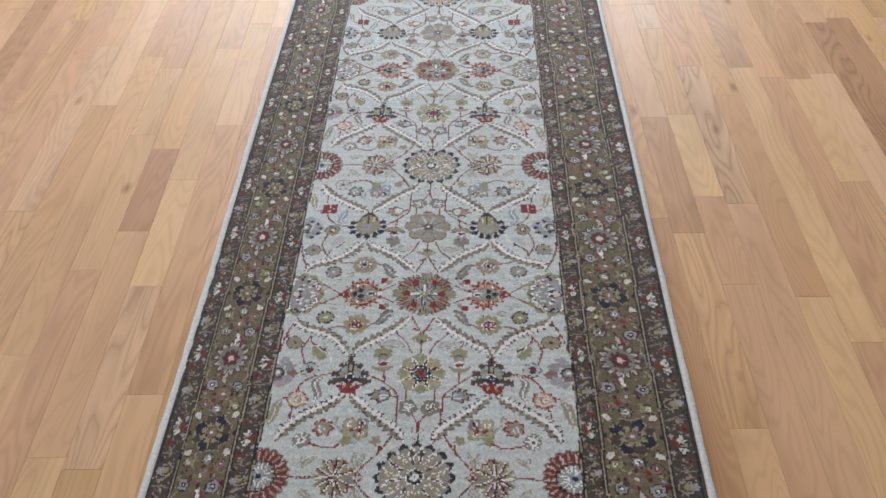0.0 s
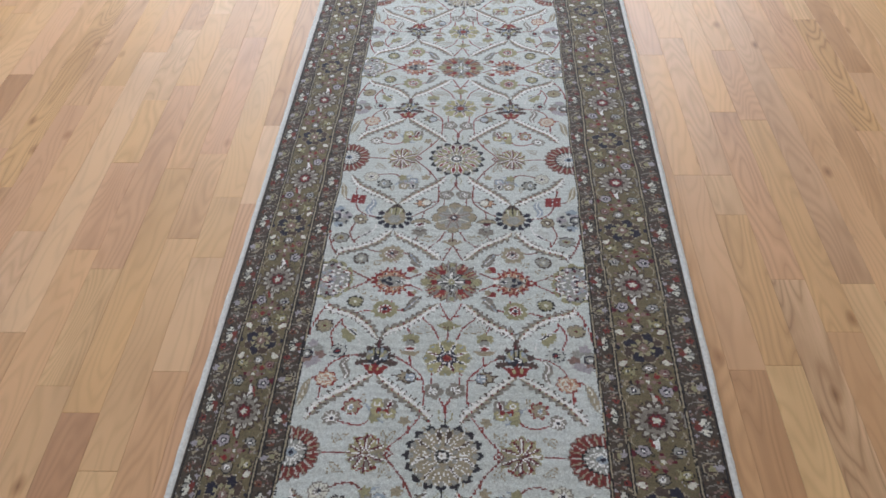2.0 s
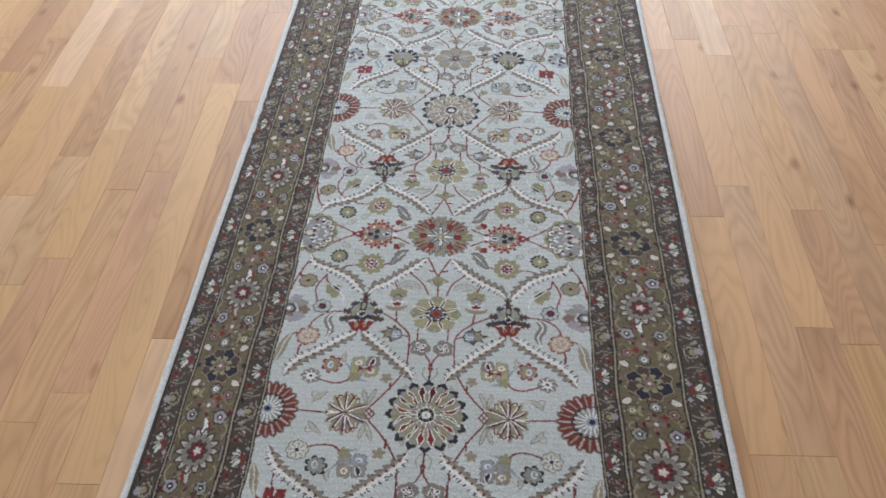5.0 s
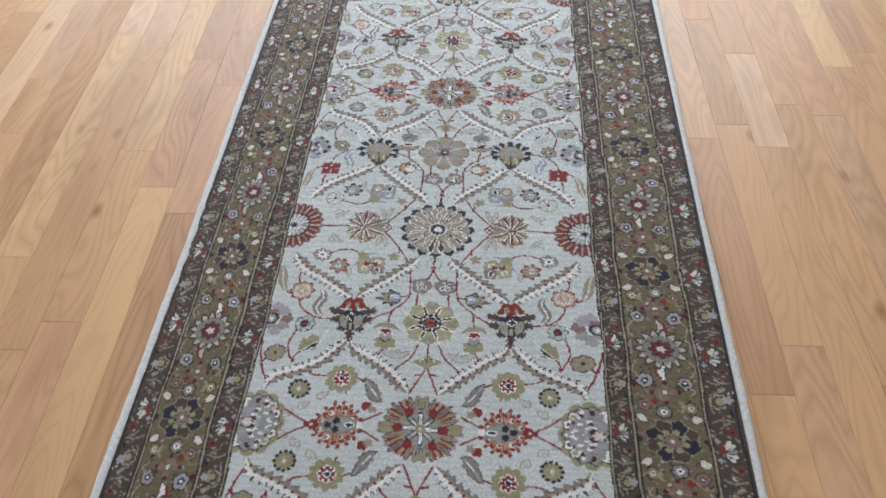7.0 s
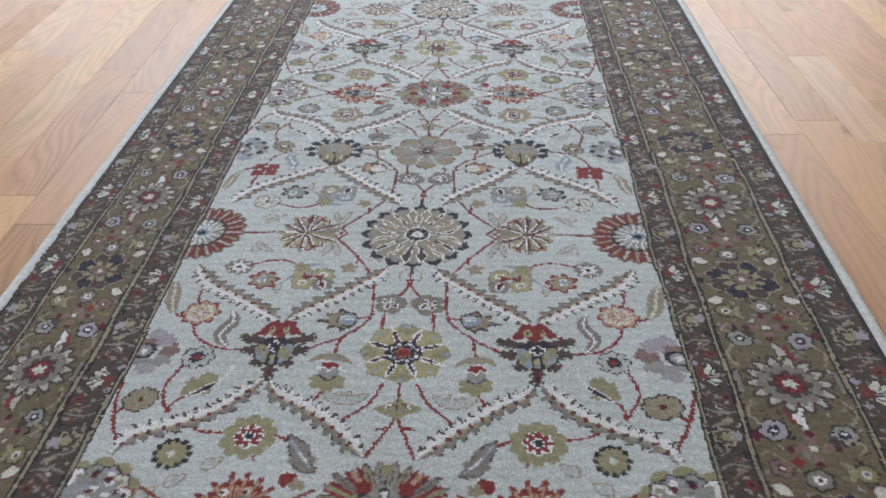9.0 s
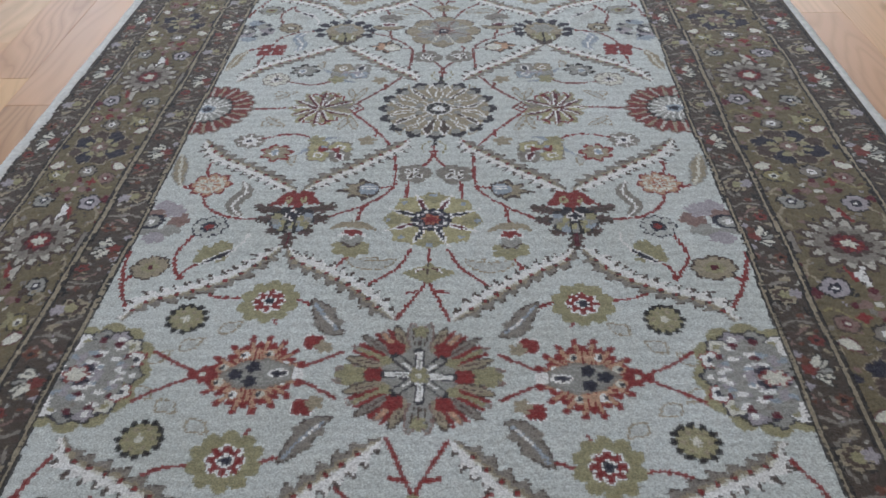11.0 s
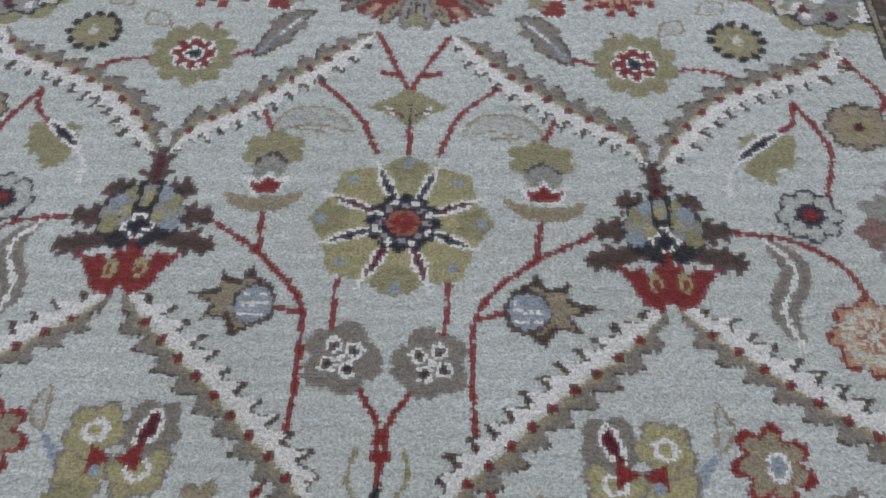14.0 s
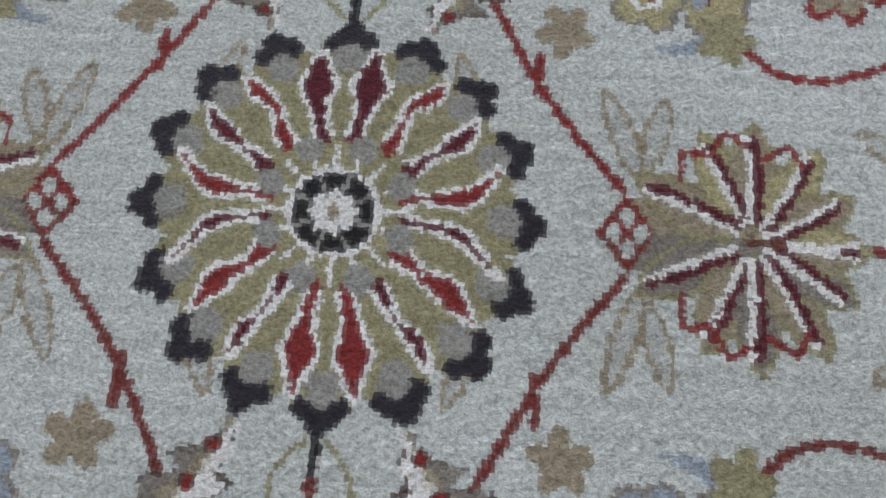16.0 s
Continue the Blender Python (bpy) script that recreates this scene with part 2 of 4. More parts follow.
    def line(self, points, width, colour, smooth=True):
        self.put(self.along(points, smooth)[0] < width / 2, colour)

    def leaf(self, points, wide, colour, rim=None, vein=None):
        """A leaf that swells along the line and ends in a point."""
        d, _, s, n = self.along(points)
        w = wide * np.sin(np.pi * np.clip(s / n, 0, 1)) ** 0.7
        if rim:
            self.put(d < w + 1.4, rim)
        self.put(d < w, colour)
        if vein:
            self.put(d < 1.0, vein)

    def bough(self, points, flip):
        """A long serrated leaf: white ribbon, taupe blade on one side, dark teeth, red dots."""
        d, side, s, n = self.along(points)
        blade = d * side * flip
        on = (s > 0.1) & (s < n - 0.1)
        taper = np.clip(np.minimum(s + 2, n - s) / 16.0, 0.3, 1.0)
        # thorns of the white ribbon lean forward; the blade's lobes lean with them
        thorn = np.mod((s - 0.7 * d) / 9.2, 1.0)
        spike = 4.4 + 4.8 * np.clip(1 - np.abs(thorn - 0.3) / 0.34, 0, 1)
        hook = 5.3 + 6.2 * np.clip(1 - np.abs(thorn - 0.38) / 0.42, 0, 1)
        lobe = np.mod((s + 0.5 * d) / 12.0, 1.0)
        blade_edge = 5.6 + 5.0 * np.clip(1 - np.abs(lobe - 0.45) / 0.42, 0, 1) ** 0.6
        low, high = on & (blade < 0), on & (blade >= 0)
        self.put(low & (d < hook * taper), "brown")
        self.put(low & (d < spike * taper), "white")
        self.put(high & (d < (blade_edge + 1.2) * taper) & (lobe > 0.3), "brown")
        self.put(high & (d < blade_edge * taper), "taupe")
        self.put(high & (d < 0.5 * blade_edge * taper), "tan")
        self.put(high & (d < 1.7 * taper), "cream")
        run = np.mod(s, 11.0) - 5.5
        for reach, shade in ((2.2, "brown"), (1.6, "red")):
            self.put(on & (run ** 2 + (blade - 1.6) ** 2 < reach ** 2) & (s > 8) & (s < n - 5), shade)


def medallion(c, x, y, side=False, far=False):
    c.motif("side_medallion" if side else "medallion")
    if side:
        c.bloom(x, y, 37, 43, 22, "taupe", 0, 0.6, 1.1)
        c.bloom(x, y, 35, 41, 22, "stem", 0, 0.5, 1.1)
        c.spots(x, y, 35, 22, 2.8, "red", 0, 0, math.tau, 1.0)
        for k in range(22):
            t = math.tau * k / 22
            c.line([(x + 20 * math.cos(t), y + 22 * math.sin(t)), (x + 38 * math.cos(t), y + 42 * math.sin(t))], 2.6, "pearl" if k % 2 else "tan")
        c.bloom(x, y, 20, 24, 22, "black", 0, 0.6, 1.08)
        c.bloom(x, y, 18, 22, 18, "grey", 0, 1.0, 1.1)
        for k in range(18):
            t = math.tau * k / 18
            c.line([(x, y), (x + 20 * math.cos(t), y + 21 * math.sin(t))], 1.6, "white")
        c.disc(x, y, 7, 7, "blue")
        c.disc(x, y, 4, 4, "navy")
        return
    c.bloom(x, y, 47, 53, 16, "olive", 0, 0.7)
    for k in range(16):
        t = math.tau * k / 16
        ca, sa = math.cos(t), math.sin(t)
        for o, r, size in ((-4.4, 50.5, 3.1), (0, 53.8, 3.9), (4.4, 50.5, 3.1)):
            c.disc(x + r * ca - o * sa, y + r * sa + o * ca, size, size, "ink")
    for k in range(16):
        t = math.tau * k / 16
        c.disc(x + 45.5 * math.cos(t), y + 45.5 * math.sin(t), 4.6, 4.6, "grey")
    # sixteen flames in mirrored pairs, from the end that points to the rosette
    flames = (("wine", ((21, 0), (30, 0.6), (38, 0), (48, -1.5)), 4.4), ("red", ((22, 1.5), (30, 0), (36, -1.5), (41, 0.8), (47, 1.5)), 1.7), ("wine", ((22, 1), (32, 0.5), (40, 0), (47, -3)), 2.0), ("red", ((18, 0), (33, 1.8), (38, 0.5), (46, -5.5)), 2.0),
              ("wine", ((18, -1.5), (33, -1.5), (39, 2), (46, 6.5)), 1.3), ("red", ((20, -1), (29, 0.5), (37, 0), (46, 2.5)), 2.5), ("wine", ((22, 0), (32, 0.8), (40, -0.5), (47, 0.5)), 1.3), ("red", ((20, 0), (29, -0.6), (37, 0), (48, 1.0)), 4.2))
    if far:
        flames = [(shade, [(r, -o) for r, o in core], fat) for shade, core, fat in flames[::-1]]
    for k, (shade, core, fat) in enumerate(flames):
        for hand in (-1, 1):
            t = math.radians(10.5 + 22.7 * k)
            ax, ay, bx, by = hand * math.sin(t), -math.cos(t), hand * math.cos(t), math.sin(t)
            d, _, run, n = c.along([(x + r * ax + o * bx, y + r * ay + o * by) for r, o in core])
            f = run / n
            w = 1.5 + (fat - 1.5) * np.exp(-((f - 0.62) / 0.17) ** 2) if fat > 4 else fat * (0.75 + 0.35 * np.sin(9 * f + k))
            w = w * np.clip((1.02 - f) / 0.16, 0, 1) ** 0.7
            c.put((d < w + 1.35) & (f > 0.02), "white")
            c.put(d < w, shade)
    c.spots(x, y, 19, 8, 3.8, "grey", math.pi / 8)
    for k in range(16):
        t = math.tau * k / 16
        c.line([(x, y), (x + (19 if k % 2 == 0 else 15) * math.cos(t), y + (19 if k % 2 == 0 else 15) * math.sin(t))], 1.0, "white")
    c.disc(x, y, 12.6, 12.6, "white")
    c.disc(x, y, 11.4, 11.4, "black")
    for k in range(8):
        t = math.tau * (k + 0.5) / 8
        c.line([(x, y), (x + 11 * math.cos(t), y + 11 * math.sin(t))], 1.2, "grey")
    c.bloom(x, y, 4.5, 6.6, 8, "white")
    c.disc(x, y, 1.7, 1.7, "tan")


def rosette(c, x, y):
    c.motif("rosette")
    c.bloom(x, y, 38, 44, 24, "taupe", 0, 0.8, 0.92)
    for k in range(28):
        t = math.tau * (k + 0.5) / 28
        ca, sa, tip = math.cos(t), 0.92 * math.sin(t), (53, 49, 51)[k % 3]
        c.leaf([(x + 22 * ca, y + 22 * sa), (x + 38 * ca, y + 38 * sa), (x + tip * ca, y + tip * sa)], 3.5, ("taupe", "tan", "grey", "taupe")[k % 4], "brown" if k % 2 else "rose")
        c.line([(x + 30 * ca, y + 30 * sa), (x + (tip - 7) * ca, y + (tip - 7) * sa)], 1.2, "brown" if k % 2 == 0 else "mauve")
    for t in (0, math.pi / 2, math.pi, 1.5 * math.pi):
        c.bloom(x + 44 * math.cos(t), y + 41 * math.sin(t), 3.5, 6, 5, "olive", t)
    c.bloom(x, y, 22, 27, 8, "grey", 0, 0.8)
    # paired red stems between the petals
    for base in (32, 58, 122, 148, 212, 238, 302, 328):
        spread = 5.5 if 45 < base % 180 < 135 else 5.0
        for o in (-spread, spread):
            t = math.radians(base + o)
            c.line([(x + 25 * math.cos(t), y + 24 * math.sin(t)), (x + 48 * math.cos(t), y + 45 * math.sin(t))], 3.0, "red")
        t = math.radians(base)
        c.line([(x + 30 * math.cos(t), y + 28 * math.sin(t)), (x + 46 * math.cos(t), y + 43 * math.sin(t))], 3.2, "peach" if spread > 5.2 else "olive")
    for t in (0, math.pi):
        c.bloom(x + 43 * math.cos(t), y, 6.5, 10, 5, "olive", t)
    for deg in (0, 58, 122, 180, 238, 302):
        t = math.radians(deg)
        bx, by = x + 29 * math.cos(t), y + 28 * math.sin(t)
        c.bloom(bx, by, 4.4, 6.8, 4, "red", math.pi / 4, 0.7)
    c.spots(x, y, 25, 4, 4.2, "olive", math.pi / 6, 0, math.tau)
    for k in range(8):
        t = math.tau * k / 8
        c.line([(x, y), (x + 22 * math.cos(t), y + 22 * math.sin(t))], 7.0, "ink")
    for k in range(8):
        t = math.tau * k / 8
        c.line([(x, y), (x + 20 * math.cos(t), y + 20 * math.sin(t))], 4.8, "white" if k % 2 == 0 else "grey")
        c.line([(x, y), (x + 15 * math.cos(t), y + 15 * math.sin(t))], 1.0, "grey" if k % 2 == 0 else "white")
    c.bloom(x, y, 4.5, 7.5, 6, "olive")
    c.disc(x, y, 2.2, 2.2, "cream")


def star_flower(c, x, y):
    c.motif("star_flower")
    c.bloom(x, y, 31, 37, 8, "olive", 0, 0.8)
    c.bloom(x, y, 28, 35, 16, "straw", 0, 0.8)
    for k in range(8):
        c.bloom(x + 30 * math.cos(math.tau * k / 8), y + 30 * math.sin(math.tau * k / 8), 6, 8.5, 5, "straw" if k % 2 else "olive", k)
    c.spots(x, y, 34, 4, 2.6, "blue", 0)
    c.spots(x, y, 32, 4, 2.3, "blue", math.pi / 4)
    for k in range(8):
        t = math.tau * (k + 0.5) / 8
        a, b = (x + 12 * math.cos(t), y + 12 * math.sin(t)), (x + 38 * math.cos(t), y + 38 * math.sin(t))
        c.line([a, b], 1.7, "white")
        c.leaf([a, (x + 20 * math.cos(t), y + 20 * math.sin(t)), (x + 31 * math.cos(t), y + 31 * math.sin(t))], 1.6, "wine" if k % 2 else "navy", "white")
    c.bloom(x, y, 12.5, 16, 12, "navy", 0, 0.6)
    c.spots(x, y, 11.5, 8, 1.7, "white", math.pi / 8)
    c.spots(x, y, 9.6, 8, 1.4, "lilac", 0)
    c.disc(x, y, 6.8, 6.8, "orange")
    c.bloom(x, y, 2.2, 6.4, 8, "red")


def rose(c, x, y):
    c.motif("rose")
    c.bloom(x, y, 33, 42, 8, "brown", 0, 0.6)
    c.bloom(x, y, 32, 40.5, 8, "tan", 0, 0.6)
    c.bloom(x, y, 22, 31, 8, "grey", math.pi / 8, 0.8)
    for k in range(8):
        t = math.tau * (k + 0.5) / 8
        c.line([(x + 8 * math.cos(t), y + 8 * math.sin(t)), (x + 30 * math.cos(t), y + 30 * math.sin(t))], 2.2, "cream" if k % 2 else "rose")
    c.bloom(x, y, 7, 12, 8, "rose")
    c.bloom(x, y, 4, 8, 6, "navy")
    c.disc(x, y, 3, 3, "white")


def tulip(c, x, y, blue):
    c.motif("blue_palmette" if blue else "red_tulip")
    if blue:
        for k in range(9):
            t = math.radians(-205 + 230 * k / 8)
            bx, by = x + 29 * math.cos(t), y - 1 + 27 * math.sin(t)
            c.bloom(bx, by, 3.6, 6.4, 5, "navy", t, 0.7)
            c.line([(x + 16 * math.cos(t), y - 1 + 15 * math.sin(t)), (bx, by)], 3.0, "navy", False)
        c.spots(x, y - 1, 20, 14, 3.0, "ink")
        c.bloom(x, y, 19, 22, 10, "tan", 0, 0.8)
        c.bloom(x, y - 5, 10, 13, 6, "grey")
        c.shape([(x - 20, y + 12), (x + 20, y + 12), (x + 12, y + 27), (x + 4, y + 38), (x - 4, y + 38), (x - 12, y + 27)], "brown")
        c.bloom(x, y + 17, 10, 15, 6, "olive", 0.5, 0.8, 0.8)
        c.line([(x, y + 6), (x, y + 34)], 2.2, "black")
        c.line([(x - 8, y + 10), (x - 9, y + 22)], 2.0, "cream")
        c.line([(x + 8, y + 10), (x + 9, y + 22)], 2.0, "cream")
        return
    # broad toothed leaves in three pairs and one on top
    for lx, ly, tx, ty, wide in ((0, -10, 0, -35, 8), (-5, -10, -14, -16, 9), (5, -10, 14, -16, 9), (-10, 0, -25, -1, 9), (10, 0, 25, -1, 9), (-12, 11, -29, 15, 9), (12, 11, 29, 15, 9)):
        d = math.atan2(ty - ly, tx - lx)
        c.line([(x + lx, y + ly), (x + lx + 0.8 * (tx - lx), y + ly + 0.8 * (ty - ly))], wide, "mauve", False)
        c.line([(x + lx, y + ly), (x + tx, y + ty)], 4.4, "brown", False)
        for f, turn, reach in ((0.45, 1.0, 7.5), (0.45, -1.0, 7.5), (0.8, 0.75, 6.5), (0.8, -0.75, 6.5), (1.0, 0.35, 3.5), (1.0, -0.35, 3.5)):
            bx, by = x + lx + f * (tx - lx), y + ly + f * (ty - ly)
            c.line([(bx, by), (bx + reach * math.cos(d + turn), by + reach * math.sin(d + turn))], 3.0, "brown" if turn < 0 else "mauve", False)
    c.bloom(x, y - 1, 16, 19, 9, "ink", 0.4, 0.7)
    for k in range(9):
        t = math.radians(-200 + 220 * k / 8)
        c.disc(x + 13 * math.cos(t), y - 1 + 12.5 * math.sin(t), 4.2, 4.6, ("blue", "grey", "olive")[k % 3])
        c.disc(x + 6.5 * math.cos(t), y - 1 + 8 * math.sin(t), 2.8, 3.6, ("olive", "straw", "grey")[k % 3])
    for dx in (-4, 4):
        c.line([(x + dx, y - 19), (x + dx * 0.7, y + 2)], 2.2, "black")
    c.line([(x, y - 34), (x, y - 18)], 2.0, "wine")
    c.bloom(x, y + 5, 4, 7, 4, "white")
    c.bloom(x, y + 5, 3, 5.4, 4, "navy")
    c.shape([(x - 22, y + 17), (x - 15, y + 20), (x - 11, y + 18), (x - 8, y + 23), (x - 5, y + 16), (x - 2, y + 18), (x, y + 9), (x + 2, y + 18), (x + 5, y + 16), (x + 8, y + 23), (x + 11, y + 18), (x + 15, y + 20), (x + 22, y + 17), (x + 16, y + 27), (x + 11, y + 36), (x + 4, y + 39), (x, y + 35), (x - 4, y + 39), (x - 11, y + 36), (x - 16, y + 27)], "red")
    for dx in (-7.5, 7.5):
        c.disc(x + dx * 0.8, y + 26, 2.6, 5.0, "straw")
        c.disc(x + dx * 0.8, y + 27, 1.1, 2.8, "red")


def flame_palmette(c, x, y):
    c.motif("flame_palmette")
    for k in range(34):
        t = math.tau * (k + 0.5) / 34
        squeeze = 1.0 - 0.38 * max(0.0, math.cos(t)) ** 2
        for r0, r1, wide, shade in ((10, 33 if k % 2 else 27, 4.6, "red"), (10, 29 if k % 2 else 22, 2.4, "peach")):
            c.line([(x + r0 * math.cos(t), y + r0 * squeeze * math.sin(t)), (x + r1 * 0.97 * math.cos(t), y + r1 * squeeze * math.sin(t))], wide, shade, False)
    c.shape([(x + 22, y - 13), (x + 30, y - 5), (x + 40, y - 4), (x + 40, y + 4), (x + 30, y + 5), (x + 22, y + 13)], "red")
    for k in range(8):
        t = math.radians(20 + 320 * k / 7)
        bx, by = x + 21 * math.cos(t), y + 19 * math.sin(t)
        c.disc(bx, by, 4.2, 4.2, "peach")
        c.disc(bx, by, 2.8, 3.2, "white" if k % 2 else "cream")
        c.disc(bx + 1, by, 1.5, 2.2, "navy")
    c.shape([(x - 27, y - 6), (x - 8, y - 14), (x + 10, y - 11), (x + 22, y), (x + 10, y + 11), (x - 8, y + 14), (x - 27, y + 6)], "taupe")
    c.shape([(x - 24, y - 5), (x - 8, y - 12), (x + 9, y - 9), (x + 18, y), (x + 9, y + 9), (x - 8, y + 12), (x - 24, y + 5)], "grey")
    for dx, dy in ((1, -6), (1, 6), (11, 0)):
        c.bloom(x + dx, y + dy, 3.6, 5.4, 5, "navy")
    c.disc(x - 16, y, 7, 4, "white")
    c.disc(x - 16, y, 5.4, 2.6, "navy")
    c.shape([(x - 33, y - 5), (x - 25, y - 5), (x - 25, y + 5), (x - 33, y + 5)], "white")
    c.disc(x + 31, y, 2.0, 2.4, "cream")
    for s in (-1, 1):
        c.bloom(x - 36, y + s * 29, 6.2, 8.6, 4, "white", math.pi / 4, 0.6)
        c.bloom(x - 36, y + s * 29, 5.4, 7.8, 4, "red", math.pi / 4, 0.6)
        c.bloom(x - 43, y + s * 25, 4, 6.5, 5, "tan")


def side_palmette(c, x, y):
    c.motif("side_palmette")
    c.bloom(x, y, 33, 38, 12, "olive", 0, 0.7, 1.3)
    for k in range(15):
        t = math.tau * (k + 0.5) / 15
        bx, by = x + 26 * math.cos(t), y + 35 * math.sin(t)
        c.bloom(bx, by, 6.5, 8.6, 5, "red" if k % 5 == 1 else "navy" if k % 2 else "black", t)
        c.bloom(bx, by, 5.2, 7.0, 5, ("lilac", "cream", "white", "grey")[k % 4], t)
        c.disc(bx - 1, by, 2.4, 2.4, ("navy", "white", "olive")[k % 3])
    c.bloom(x, y, 22, 26, 12, "grey", 0.1, 0.8, 1.3)
    dice = random.Random(3)
    for k in range(110):
        t, r = dice.uniform(0, math.tau), dice.uniform(3, 25)
        c.disc(x + r * math.cos(t), y + 1.3 * r * math.sin(t), dice.uniform(1.5, 3.4), dice.uniform(1.5, 3.4), dice.choice(("white", "lilac", "white", "grey", "navy", "lilac", "taupe", "wine", "blue", "white", "lilac")))
    c.bloom(x + 8, y, 5, 8.5, 6, "red", 0, 0.8)
    c.bloom(x + 8, y, 3.8, 7, 6, "cream", 0, 0.8)


def palmette(c, x, y, dark):
    """A fan of twelve long petals, each with a white and a wine streak, opening away from the medallion."""
    c.motif("open_palmette")
    gold, dull = ("straw", "tan") if dark else ("tan", "taupe")
    c.shape([(x - 30, y - 10), (x - 18, y - 9), (x, y - 3), (x, y + 3), (x - 18, y + 9), (x - 30, y + 10), (x - 24, y)], dull)
    c.bloom(x + 2, y, 17, 21, 10, dull, 0, 0.8, 1.1)
    tips = ((-152, 29), (-112, 29), (-88, 31), (-56, 30), (-27, 27), (0, 28), (27, 27), (56, 30), (88, 31), (112, 29), (152, 29))
    for k, (deg, r) in enumerate(tips):
        t = math.radians(deg)
        c.leaf([(x + 2 * math.cos(t), y + 2 * math.sin(t)), (x + 0.6 * r * math.cos(t), y + 0.6 * r * math.sin(t)), (x + (r + 3) * math.cos(t), y + (r + 3) * math.sin(t))], 5.6, gold if k % 2 else dull, "olive")
    for k, (deg, r) in enumerate(tips):
        s, t = (1 if deg > 0 else -1), math.radians(deg)
        bend = 0.14 * s
        core = [(x + q * r * math.cos(t + bend * (q - 0.5)), y + q * r * math.sin(t + bend * (q - 0.5))) for q in (0.18, 0.45, 0.75, 0.97)]
        c.line(core, 2.3, "white")
        ox, oy = 1.7 * s * math.sin(t), -1.7 * s * math.cos(t)
        c.line([(px + ox, py + oy) for px, py in core], 2.5, "wine")
        if 40 < abs(deg) < 120:
            mid = t + 0.24 * s
            c.line([(x + (r - 3) * math.cos(t + 0.08 * s), y + (r - 3) * math.sin(t + 0.08 * s)), (x + r * math.cos(mid), y + r * math.sin(mid)), (x + (r - 5) * math.cos(mid + 0.2 * s), y + (r - 5) * math.sin(mid + 0.2 * s))], 2.0, "red")
    c.disc(x, y, 4, 3.6, dull)
    c.line([(x - 1, y), (x + 8, y)], 2.4, "rust")
    c.line([(x + 12, y), (x + 22, y)], 1.4, "white")


def small_flower(c, x, y, r, n, petals, heart, dot, rim=None, turn=0.0):
    if rim:
        c.bloom(x, y, r * 0.82 + 1.6, r + 1.6, n, rim, turn, 0.7)
    c.bloom(x, y, r * 0.78, r, n, petals, turn, 0.7)
    c.bloom(x, y, r * 0.36, r * 0.5, n, heart, turn, 0.7)
    c.disc(x, y, r * 0.2, r * 0.2, dot)


